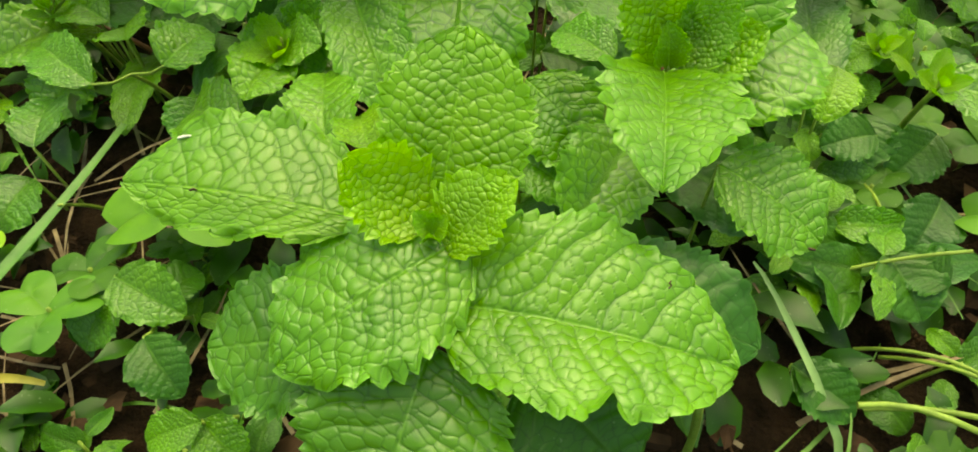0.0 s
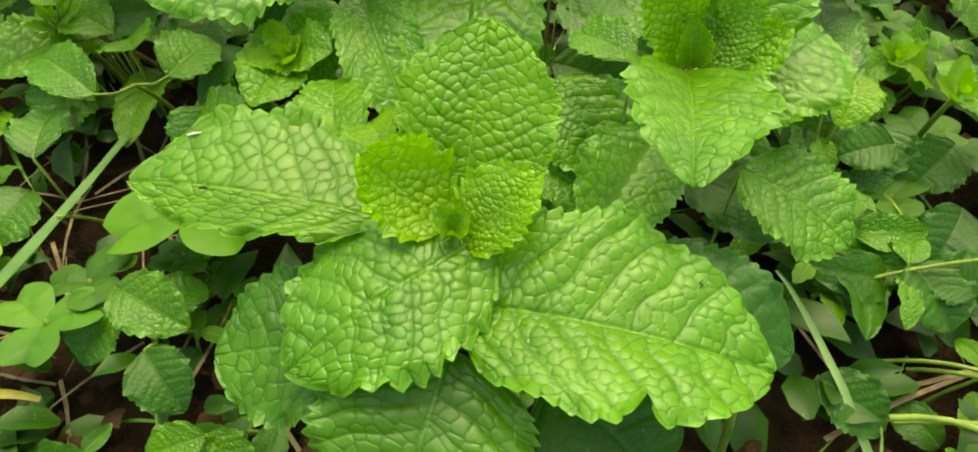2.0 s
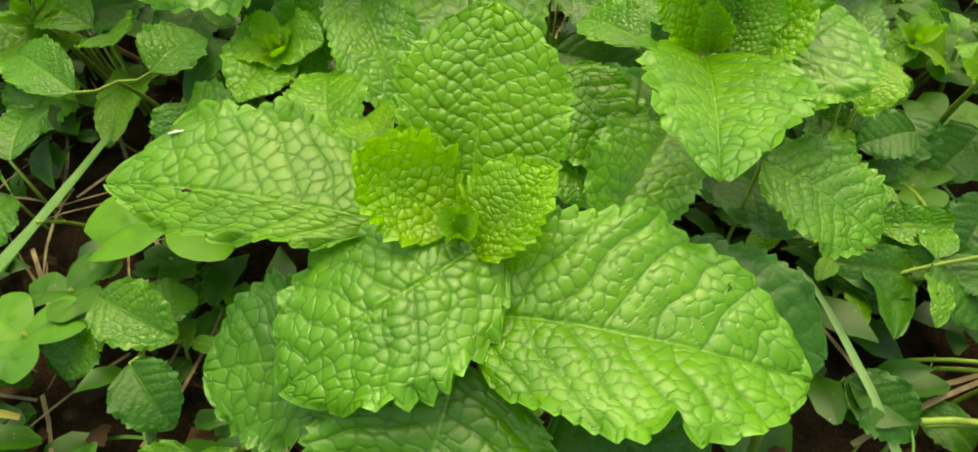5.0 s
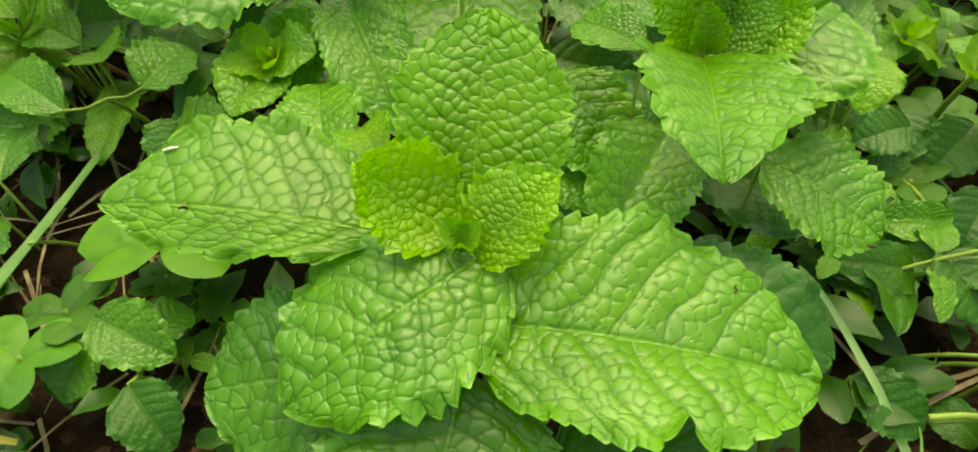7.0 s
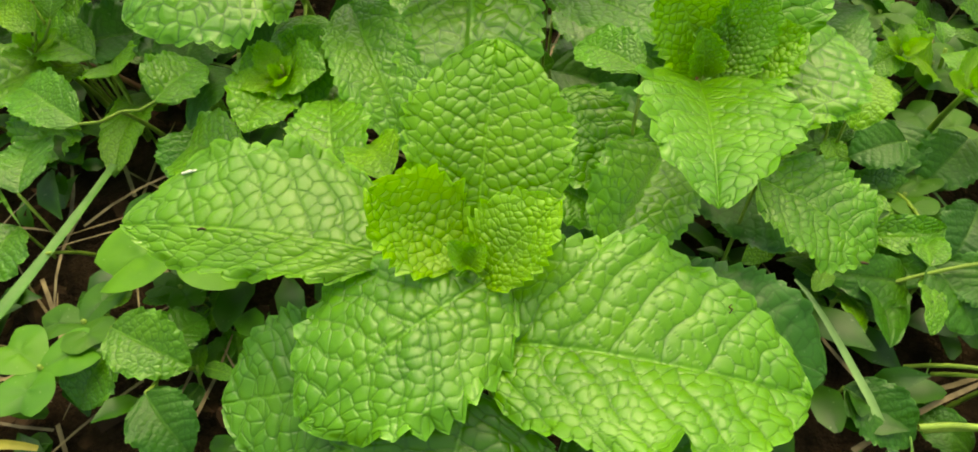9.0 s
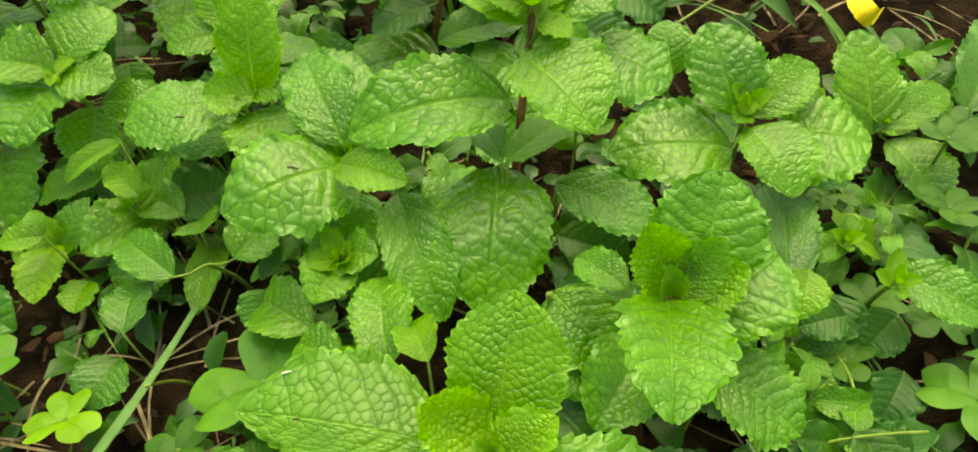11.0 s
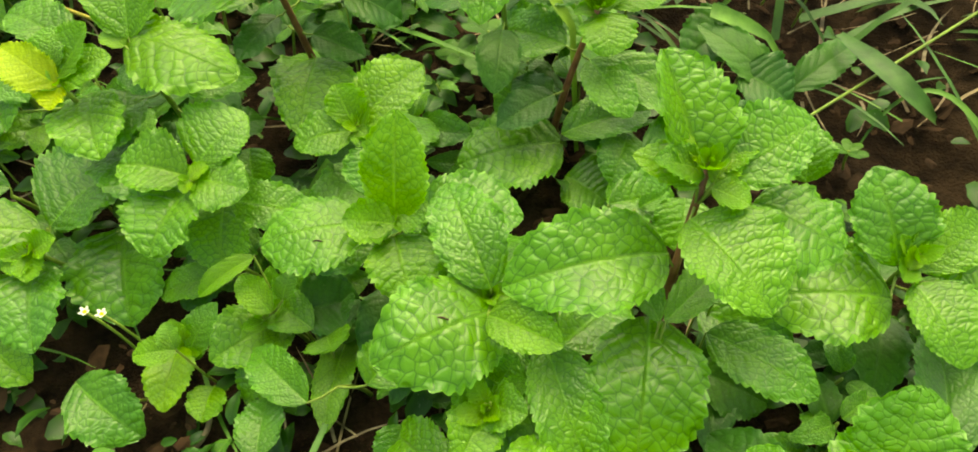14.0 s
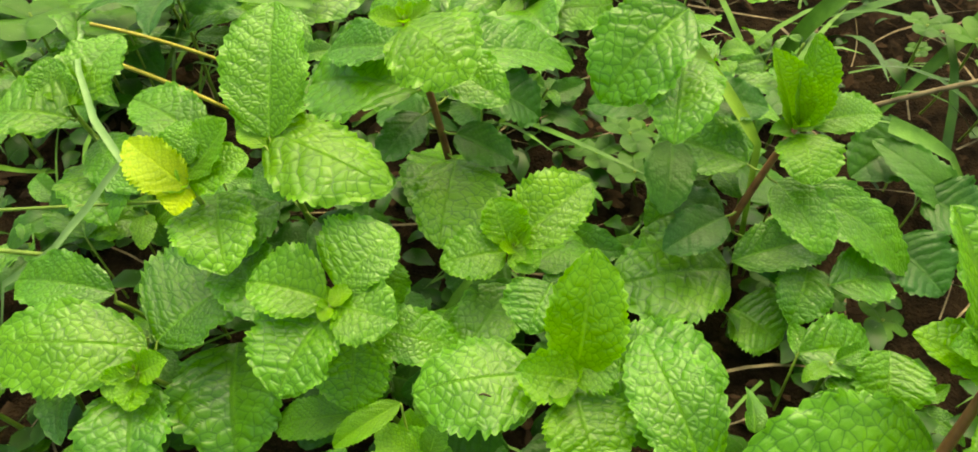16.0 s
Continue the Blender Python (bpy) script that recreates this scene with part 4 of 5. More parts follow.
leaf(m, (-0.1071, 0.1812, 0.0300), (-0.1041, 0.1755, 0.0300), 0.0170, .7, fold=.28, bend=0.11)

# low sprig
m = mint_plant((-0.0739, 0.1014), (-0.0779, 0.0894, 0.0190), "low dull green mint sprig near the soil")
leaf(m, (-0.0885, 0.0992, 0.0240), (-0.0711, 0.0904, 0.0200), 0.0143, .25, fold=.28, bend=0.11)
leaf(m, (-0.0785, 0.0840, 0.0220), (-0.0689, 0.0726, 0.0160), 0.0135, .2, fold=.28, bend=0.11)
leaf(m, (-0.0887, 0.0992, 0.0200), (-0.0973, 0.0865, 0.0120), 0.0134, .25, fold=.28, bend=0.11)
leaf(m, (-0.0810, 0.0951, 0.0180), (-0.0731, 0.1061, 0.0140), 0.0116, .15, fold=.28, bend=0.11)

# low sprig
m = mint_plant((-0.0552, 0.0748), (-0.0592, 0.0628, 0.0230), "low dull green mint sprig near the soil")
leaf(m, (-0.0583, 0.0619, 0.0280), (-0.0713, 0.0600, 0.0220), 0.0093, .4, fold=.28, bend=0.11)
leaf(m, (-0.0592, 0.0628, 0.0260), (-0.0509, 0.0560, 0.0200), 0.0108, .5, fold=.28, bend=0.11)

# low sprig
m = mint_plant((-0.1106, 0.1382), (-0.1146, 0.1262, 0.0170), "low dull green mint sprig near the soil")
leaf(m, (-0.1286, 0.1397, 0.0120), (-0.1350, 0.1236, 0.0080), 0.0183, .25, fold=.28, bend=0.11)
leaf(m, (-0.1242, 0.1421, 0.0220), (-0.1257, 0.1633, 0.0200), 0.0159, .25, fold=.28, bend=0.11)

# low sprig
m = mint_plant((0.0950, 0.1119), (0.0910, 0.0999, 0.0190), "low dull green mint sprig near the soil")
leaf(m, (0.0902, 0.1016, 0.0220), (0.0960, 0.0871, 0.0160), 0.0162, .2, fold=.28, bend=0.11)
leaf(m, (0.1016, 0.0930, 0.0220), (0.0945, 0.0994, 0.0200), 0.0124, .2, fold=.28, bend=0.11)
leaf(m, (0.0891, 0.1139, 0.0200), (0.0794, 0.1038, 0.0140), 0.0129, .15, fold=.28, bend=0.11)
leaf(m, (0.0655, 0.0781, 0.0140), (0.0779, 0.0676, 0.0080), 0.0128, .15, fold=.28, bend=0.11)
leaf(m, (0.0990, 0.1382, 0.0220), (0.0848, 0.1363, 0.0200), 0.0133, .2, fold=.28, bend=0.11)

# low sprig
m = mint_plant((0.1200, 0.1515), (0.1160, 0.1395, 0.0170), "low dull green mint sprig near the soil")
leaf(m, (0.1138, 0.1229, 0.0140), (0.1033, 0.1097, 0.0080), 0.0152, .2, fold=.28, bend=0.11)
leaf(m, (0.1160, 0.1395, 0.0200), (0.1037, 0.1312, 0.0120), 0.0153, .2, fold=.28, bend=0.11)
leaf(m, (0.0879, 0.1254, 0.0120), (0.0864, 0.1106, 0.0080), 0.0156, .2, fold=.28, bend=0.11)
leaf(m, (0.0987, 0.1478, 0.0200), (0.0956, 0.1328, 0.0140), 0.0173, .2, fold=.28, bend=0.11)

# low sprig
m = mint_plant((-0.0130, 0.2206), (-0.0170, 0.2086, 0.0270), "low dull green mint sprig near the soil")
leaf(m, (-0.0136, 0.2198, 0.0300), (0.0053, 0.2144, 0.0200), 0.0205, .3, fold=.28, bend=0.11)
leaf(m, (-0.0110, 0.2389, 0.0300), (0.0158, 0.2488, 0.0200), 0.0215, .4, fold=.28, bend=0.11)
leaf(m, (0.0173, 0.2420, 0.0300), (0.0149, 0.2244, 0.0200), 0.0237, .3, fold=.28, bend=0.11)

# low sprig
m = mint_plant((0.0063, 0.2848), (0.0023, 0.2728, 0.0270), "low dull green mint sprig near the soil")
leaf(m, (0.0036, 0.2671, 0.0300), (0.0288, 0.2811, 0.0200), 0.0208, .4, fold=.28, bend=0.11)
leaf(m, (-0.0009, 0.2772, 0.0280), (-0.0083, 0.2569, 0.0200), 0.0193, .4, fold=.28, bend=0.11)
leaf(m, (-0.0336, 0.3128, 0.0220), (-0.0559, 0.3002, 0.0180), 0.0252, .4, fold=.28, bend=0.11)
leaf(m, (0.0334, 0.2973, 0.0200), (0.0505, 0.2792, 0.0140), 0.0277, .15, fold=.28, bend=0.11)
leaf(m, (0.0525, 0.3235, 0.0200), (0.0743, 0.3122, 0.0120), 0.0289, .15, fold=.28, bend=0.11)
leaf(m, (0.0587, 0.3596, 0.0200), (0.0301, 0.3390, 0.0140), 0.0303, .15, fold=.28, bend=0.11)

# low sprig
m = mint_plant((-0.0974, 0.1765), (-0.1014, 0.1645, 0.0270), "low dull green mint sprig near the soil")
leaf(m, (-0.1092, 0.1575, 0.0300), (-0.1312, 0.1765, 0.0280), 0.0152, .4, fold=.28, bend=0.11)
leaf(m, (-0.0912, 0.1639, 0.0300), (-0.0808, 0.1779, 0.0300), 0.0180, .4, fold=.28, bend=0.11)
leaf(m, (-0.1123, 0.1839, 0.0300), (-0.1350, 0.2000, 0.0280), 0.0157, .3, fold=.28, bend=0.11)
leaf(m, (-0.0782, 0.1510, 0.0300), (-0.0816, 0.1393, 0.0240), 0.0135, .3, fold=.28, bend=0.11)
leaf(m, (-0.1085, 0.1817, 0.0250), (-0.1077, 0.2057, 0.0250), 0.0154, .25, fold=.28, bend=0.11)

# low dark plants behind the patch
m = mint_plant((0.0710, 0.3187), (0.0710, 0.3187, 0.0160), "dark broad-leaved plant beside bare soil")
leaf(m, (0.0710, 0.3187, 0.0120), (0.0353, 0.3447, 0.0300), 0.0200, 0.1, bend=.1, fold=.15, pucker=.4)
leaf(m, (0.0750, 0.3187, 0.0140), (0.1070, 0.3407, 0.0220), 0.0170, 0.1, bend=.1, fold=.15, pucker=.4)
m = mint_plant((0.1752, 0.2294), (0.1752, 0.2294, 0.0220), "grey-green broad-leaved plant at the edge of the soil")
leaf(m, (0.1752, 0.2294, 0.0200), (0.2044, 0.2756, 0.0300), 0.0240, 0.27, bend=.1, fold=.15, pucker=.4)

# ---- undergrowth ----
rnd = random.Random(5)


def clover_leaf_mesh(size, seed):
    """A heart-shaped leaflet along +x with its notch at the far end."""
    r, n, rings = random.Random(seed), 26, 6
    verts, vein = [(0, 0, 0)], [0.2]
    for j in range(1, rings + 1):
        for i in range(n):
            a = 2 * math.pi * i / n
            d = 0.5 + 0.08 * math.cos(2 * a)
            x = 0.52 + d * math.cos(a) - 0.26 * math.exp(-(a if a < math.pi else a - 2 * math.pi) ** 2 / 0.10)
            y = 0.60 * math.sin(a) * (0.72 + 0.34 * math.cos(a / 2) ** 2)
            f = j / rings
            x, y = 0.5 + (x - 0.5) * f, y * f
            verts.append((x * size, y * size, size * (0.30 * abs(y) - 0.10 * f * f + 0.02 * math.sin(a * 3 + seed))))
            vein.append(0.15 if abs(y) < 0.03 else 0.7)
    verts[0] = (0.5 * size, 0, 0)
    faces = [(0, 1 + i, 1 + (i + 1) % n) for i in range(n)]
    for j in range(rings - 1):
        for i in range(n):
            k = (i + 1) % n
            faces.append((1 + j * n + i, 1 + (j + 1) * n + i, 1 + (j + 1) * n + k, 1 + j * n + k))
    me = bpy.data.meshes.new("leaflet")
    me.from_pydata(verts, [], faces)
    me.attributes.new("vein", "FLOAT", "POINT").data.foreach_set("value", vein)
    me.shade_smooth()
    return me


HEARTS = {}


def clover(x, y, z, size, turn, tilt=(0, 0), mat=CLOVER, label="grey-green three-leaved clover among the mint"):
    c = tagged(new("clover"), label, "clover", "clovers in the undergrowth")
    c.location = (x, y, 0)
    lean = Vector((rnd.uniform(-0.008, 0.008), rnd.uniform(-0.004, 0.012), 0))
    tube("stalk", arc(lean + Vector((0, 0, -0.003)), (0, 0, z), lean * -0.3, 6), [0.0006] * 6, STEM_GREEN, c, sides=5)
    for k in range(3):
        key = (round(size * 2000), k, mat.name)
        if key not in HEARTS:
            HEARTS[key] = clover_leaf_mesh(size, k)
        ob = part("leaflet", HEARTS[key], mat, c)
        ob.matrix_local = pose(0, 0, z, tilt[0], tilt[1], 0) @ pose(0, 0, 0, 0, rnd.uniform(-14, 10), turn + 120 * k + rnd.uniform(-8, 8))
    return c


def shoot(x, y, z, size, count, tone):
    """A low sprig of mint: pairs of leaves on a short stem."""
    p = mint_plant((x, y), (x + rnd.uniform(-0.008, 0.008), y + rnd.uniform(-0.008, 0.008), z), "low young mint sprig in the shade of taller plants", thick=0.0009)
    a0 = rnd.uniform(0, 180)
    ax = Vector(p[1][-1]) + p[0].location
    for k in range(count):
        level, a = k // 2, radians(a0 + 90 * (k // 2) + 180 * (k % 2) + rnd.uniform(-20, 20))
        s = size * (0.55 + 0.3 * level) * rnd.uniform(0.85, 1.15)
        b = ax + Vector((math.cos(a), math.sin(a), 0)) * 0.002 - Vector((0, 0, 0.006 * level))
        t = b + Vector((math.cos(a) * s, math.sin(a) * s, s * rnd.uniform(-0.25, 0.35)))
        if t.z < 0.004:
            t.z = 0.004
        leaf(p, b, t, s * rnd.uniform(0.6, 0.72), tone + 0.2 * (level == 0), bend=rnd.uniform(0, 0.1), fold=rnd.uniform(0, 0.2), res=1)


def blades(name, count, box, length, width, mat, label, category, upright, seed, beyond=0.0):
    """Thin curved blades as one loose mass."""
    r = random.Random(seed)
    verts, faces = [], []
    for _ in range(count):
        x, y = r.uniform(*box[0]), r.uniform(*box[1])
        if math.hypot(x + 0.03, y - 0.28) < beyond:
            continue
        a, L, w = r.uniform(0, 2 * math.pi), r.uniform(*length), r.uniform(*width)
        up = r.uniform(*upright)
        d, side = Vector((math.cos(a), math.sin(a), 0)), Vector((-math.sin(a), math.cos(a), 0))
        k = len(verts)
        z0 = r.uniform(0.0, 0.006)
        turn = r.uniform(-0.6, 0.6)
        for i in range(6):
            f = i / 5
            c = Vector((x, y, z0)) + d * (L * f * (1 - 0.5 * up)) + side * (L * turn * f * f * 0.5) + Vector((0, 0, L * up * (f - 0.55 * f * f)))
            h = w * 0.5 * (1 - f ** 2.5) + 0.0001
            verts += [c - side * h, c + Vector((0, 0, -0.2 * h)), c + side * h]
        for i in range(5):
            q = k + 3 * i
            faces += [(q, q + 1, q + 4, q + 3), (q + 1, q + 2, q + 5, q + 4)]
    me = bpy.data.meshes.new(name)
    me.from_pydata(verts, [], faces)
    me.shade_smooth()
    return tagged(part(name, me, mat, None), label, category, kind="stuff")



def ribbon(name, points, widths, mat, label, category, parent=None):
    """A grass blade: a folded strip along points."""
    verts, faces = [], []
    for i, p in enumerate(points):
        d = (Vector(points[min(i + 1, len(points) - 1)]) - Vector(points[max(i - 1, 0)])).normalized()
        side = d.cross(Vector((0, -0.4, 0.9))).normalized()
        n = side.cross(d)
        h = widths[i] / 2
        verts += [Vector(p) - side * h + n * h * 0.25, Vector(p) - side * h * 0.5 + n * h * 0.05, Vector(p), Vector(p) + side * h * 0.5 + n * h * 0.05, Vector(p) + side * h + n * h * 0.25]
    for i in range(len(points) - 1):
        for k in range(4):
            q = 5 * i + k
            faces.append((q, q + 1, q + 6, q + 5))
    me = bpy.data.meshes.new(name)
    me.from_pydata(verts, [], faces)
    me.shade_smooth()
    return tagged(part(name, me, mat, parent), label, category)


BLEMISH = plain_material("blemish", (0.030, 0.016, 0.006), (0.060, 0.030, 0.010), 900, 0.6)


def mark(leaf_ob, at, path, radius, mat, label, name="blemish"):
    """A small scratch, fleck or spot on a leaf: a thin uneven line of the given offsets from at, in world metres."""
    inv = (leaf_ob.parent.matrix_basis @ leaf_ob.matrix_basis).inverted()
    pts = [inv @ (Vector(at) + Vector(p)) for p in path]
    return tube(name, pts, [radius * (0.5 + 0.5 * math.sin(math.pi * (i + 0.6) / len(pts))) for i in range(len(pts))], mat, leaf_ob, label, sides=6)


def nearest_leaf(label, at):
    """The leaf of the plant with that label whose surface comes nearest to a place, and the point there, just above the surface."""
    best = None
    for ob in bpy.data.objects:
        if ob.parent and ob.name.split(".")[0] == "leaf" and str(ob.parent.get("label", "")).startswith(label):
            m = ob.parent.matrix_basis @ ob.matrix_basis
            q = m.inverted() @ Vector(at)
            v = min(ob.data.vertices, key=lambda w: (w.co.x - q.x) ** 2 + (w.co.y - q.y) ** 2)
            d = math.hypot(v.co.x - q.x, v.co.y - q.y) + 0.3 * abs(v.co.z - q.z)
            if best is None or d < best[0]:
                best = (d, ob, m @ (v.co + Vector((0, 0, 0.00015))))
    return best[1], best[2]


for plant_label, spot, path, radius, mat, label in (
        ("large mint plant", (0.0300, 0.0700, 0.062), ((-0.0005, -0.0006, 0), (0.0001, 0, 0.0001), (-0.0003, 0.0004, 0.0001), (0.0002, 0.0009, 0)), 0.00013, BLEMISH, "dark thin scratch"),
        ("large mint plant", (-0.0500, 0.0860, 0.071), ((-0.0007, 0, 0), (0, 0.0002, 0.0001), (0.0006, 0, 0)), 0.00022, BLEMISH, "small brown spot"),
        ("large mint plant", (-0.0530, 0.0962, 0.072), ((-0.0012, -0.0002, 0), (0, 0, 0.0002), (0.0011, 0.0003, 0)), 0.00028, WHITE, "small white fleck"),
        ("mint plant with cupped", (0.0330, 0.1200, 0.066), ((-0.0005, 0, 0), (0, 0.0001, 0.0002), (0.0005, 0, 0)), 0.00055, STEM_RED, "small dark red spot"),
        ("mint plant with cupped", (0.0640, 0.0895, 0.043), ((-0.0008, 0.0004, 0), (0, 0, 0.0001), (0.0008, -0.0002, 0)), 0.0003, BLEMISH, "small brown dried patch"),
        # tears are holes; a dark thread is painted for the shaded gap
        ("mint plant with one upright", (-0.1057, 0.1958, 0.0648), ((-0.0016, -0.0001, 0), (-0.0006, 0.0002, 0.0001), (0.0006, 0, 0.0001), (0.0016, -0.0003, 0)), 0.0003, BLEMISH, "dark narrow tear"),
        ("mint plant with a broad rounded", (-0.0671, 0.1692, 0.0560), ((-0.0022, -0.0002, 0), (-0.0008, 0.0003, 0.0001), (0.0006, 0.0001, 0.0001), (0.0020, -0.0004, 0)), 0.0003, BLEMISH, "dark narrow tear")):
    on, where = nearest_leaf(plant_label, spot)
    mark(on, where, path, radius, mat, label)

# clovers that stand out
clover(-0.0755, 0.1213, 0.026, 0.0215, 200, (-12, 0), CLOVER_PALE, label="large grey-green clover beside a crinkled mint leaf")
clover(0.1297, 0.1115, 0.018, 0.0165, 150, (-10, -5), CLOVER_PALE, label="large grey-green clover at the edge of the patch")
clover(-0.1355, 0.116, 0.018, 0.0118, 95, (-20, 0), CLOVER_LIGHT, "small bright yellow-green clover near the soil")
clover(-0.1674, 0.1285, 0.024, 0.0165, 20, (-10, 5), CLOVER_PALE, label="large grey-green clover with round leaflets")
clover(-0.103, 0.092, 0.022, 0.0125, 20, (-10, 0), CLOVER_PALE, label="pale green clover beside dry stalks")
clover(-0.0595, 0.330, 0.020, 0.0120, 100, label="dull green clover in the shade of the mint")
clover(-0.075, 0.345, 0.016, 0.0120, 40, label="dull green clover in the shade of the mint")
clover(-0.326, 0.366, 0.062, 0.0230, 300, (-15, 5), label="large pale clover behind the mint")
clover(-0.290, 0.375, 0.050, 0.0200, 20, (-15, 5), label="large pale clover behind the mint")
clover(0.168, 0.222, 0.020, 0.0125, 30, label="round-leaved clover at the edge of the patch")
clover(0.080, 0.140, 0.012, 0.0080, 15, label="small clover in the shade of the mint")
clover(0.150, 0.150, 0.014, 0.0100, 80, label="small clover in the shade of the mint")

for x, y, z, s, turn in ((-0.061, 0.352, 0.022, 0.0135, 40), (-0.049, 0.336, 0.020, 0.0135, 100), (0.088, 0.402, 0.042, 0.0150, 60), (0.094, 0.378, 0.040, 0.0140, 10), (0.070, 0.412, 0.042, 0.0110, 0),
                         (-0.338, 0.352, 0.058, 0.0180, 80), (0.155, 0.206, 0.030, 0.0110, 45), (0.121, 0.171, 0.018, 0.0120, 15), (0.132, 0.142, 0.014, 0.0110, 75), (0.112, 0.148, 0.016, 0.0110, 110),
                         (0.098, 0.128, 0.014, 0.0100, 30), (-0.098, 0.104, 0.020, 0.0110, 65), (0.150, 0.182, 0.020, 0.0120, 25), (0.112, 0.190, 0.022, 0.0100, 90)):
    clover(x, y, z, s, turn, (rnd.uniform(-16, 4), rnd.uniform(-8, 8)), label="round-leaved green clover in the undergrowth")

# the grass green again, darkened: shade behind the mint put into the colour
GRASS_SHADED = plain_material("grass_shaded", (0.020, 0.070, 0.006), (0.042, 0.125, 0.013), 140, 0.5)
GRASS_YELLOW = plain_material("grass_yellow", (0.14, 0.28, 0.02), (0.23, 0.40, 0.045), 140, 0.5)
GRASS_LONG = plain_material("grass_long", (0.050, 0.145, 0.024), (0.090, 0.215, 0.042), 140, 0.5)

# single blades and stalks that stand out
ribbon("grass_blade", arc((-0.1065, 0.1570, 0.0150), (-0.1400, 0.0740, 0.0130), (0.004, 0, 0.002), 14) + [Vector((-0.160, 0.045, 0.0))], [0.0022] * 3 + [0.0026] * 3 + [0.0031] * 9, GRASS_LONG, "long pale green grass blade leaning over the soil", "grass")
ribbon("grass_blade", arc((0.175, 0.255, 0.002), (0.225, 0.305, 0.062), (0.004, -0.002, 0.002), 10), [0.002 + 0.0055 * math.sin(math.pi * (i + 1) / 10) for i in range(10)], GRASS, "broad bright green grass blade", "grass")
ribbon("grass_blade", arc((0.098, 0.288, 0.006), (0.152, 0.268, 0.010), (0, 0.022, 0.022), 14), [0.0008 + 0.0028 * i / 13 for i in range(14)], GRASS, "thin curved grass blade arching over the soil", "grass")
ribbon("grass_blade", arc((-0.050, 0.318, 0.092), (-0.0246, 0.297, 0.066), (-0.001, 0, 0.003), 9) + [Vector((-0.02, 0.290, 0.0))], [0.0042] * 8 + [0.0026, 0.0018], GRASS_YELLOW, "broad yellow-green grass blade beside a mint sprig", "grass")
ribbon("grass_blade", [Vector(p) for p in ((-0.2702, 0.3215, 0.083), (-0.2640, 0.3090, 0.086), (-0.2575, 0.2963, 0.085), (-0.2505, 0.2860, 0.083), (-0.2436, 0.2757, 0.081), (-0.2350, 0.2670, 0.080), (-0.2276, 0.2597, 0.078))], [0.0016, 0.0020, 0.0022, 0.0024, 0.0026, 0.0026, 0.0022], DRY_GRASS, "grey-green grass blade lying over mint leaves", "grass")
ribbon("grass_blade", [Vector(p) for p in ((-0.2290, 0.2592, 0.077), (-0.2370, 0.2578, 0.069), (-0.2453, 0.2558, 0.060), (-0.2530, 0.2530, 0.053), (-0.2612, 0.2489, 0.045), (-0.2730, 0.2460, 0.037), (-0.2846, 0.2432, 0.030), (-0.300, 0.240, 0.0))], [0.0026, 0.0032, 0.0034, 0.0032, 0.0030, 0.0028, 0.0026, 0.002], DRY_GRASS, "pale bent grass blade under mint leaves", "grass")
ribbon("grass_blade", arc((-0.335, 0.402, 0.045), (-0.205, 0.386, 0.058), (0, 0, 0.006), 14), [0.003 + 0.006 * math.sin(math.pi * (i + 1) / 15) for i in range(14)], GRASS, "broad green grass blade behind the mint", "grass")
ribbon("grass_blade", arc((-0.325, 0.330, 0.0), (-0.345, 0.300, 0.06), (0, -0.01, 0), 10), [0.0035] * 10, GRASS, "long green grass blade at the edge of the mint", "grass")
ribbon("grass_blade", arc((-0.305, 0.225, 0.0), (-0.285, 0.243, 0.05), (-0.006, 0, 0.006), 10), [0.0028] * 10, DRY_GRASS, "pale grass blade between mint stems", "grass")
ribbon("grass_blade", arc((0.010, 0.420, 0.0), (0.055, 0.400, 0.085), (-0.008, 0, 0.008), 12), [0.001 + 0.008 * math.sin(math.pi * (i + 1) / 13) for i in range(12)], GRASS, "broad green grass blade behind the mint", "grass")
ribbon("grass_blade", arc((0.060, 0.400, 0.0), (0.120, 0.440, 0.075), (0.008, 0, 0.008), 12), [0.001 + 0.006 * math.sin(math.pi * (i + 1) / 13) for i in range(12)], GRASS, "broad green grass blade behind the mint", "grass")
ribbon("grass_blade", arc((0.040, 0.347, 0.036), (0.0666, 0.3423, 0.025), (0, 0, 0.001), 6) + [Vector((0.085, 0.338, 0.0))], [0.0075, 0.0078, 0.0075, 0.007, 0.006, 0.004, 0.002], GRASS, "cut grass blade with a dry brown end", "grass")
ribbon("grass_blade", arc((-0.112, 0.228, 0.0), (-0.116, 0.250, 0.040), (0, -0.004, 0), 8), [0.0026] * 8, GRASS, "green grass blade under a mint sprig", "grass")
ribbon("grass_blade", arc((-0.130, 0.225, 0.0), (-0.118, 0.255, 0.036), (-0.006, 0, 0), 8), [0.0030] * 8, GRASS, "green grass blade under a mint sprig", "grass")


STEM_YELLOW = plain_material("stalk_yellow", (0.26, 0.24, 0.03), (0.40, 0.36, 0.05), 200, 0.5)

ribbon("grass_blade", arc((-0.1300, 0.0745, 0.010), (-0.1040, 0.0780, 0.012), (0, 0.002, 0.003), 10), [0.0008 + 0.0016 * math.sin(math.pi * (i + 2) / 12) for i in range(10)], STEM_YELLOW, "withered yellow grass blade lying over brown litter", "grass")


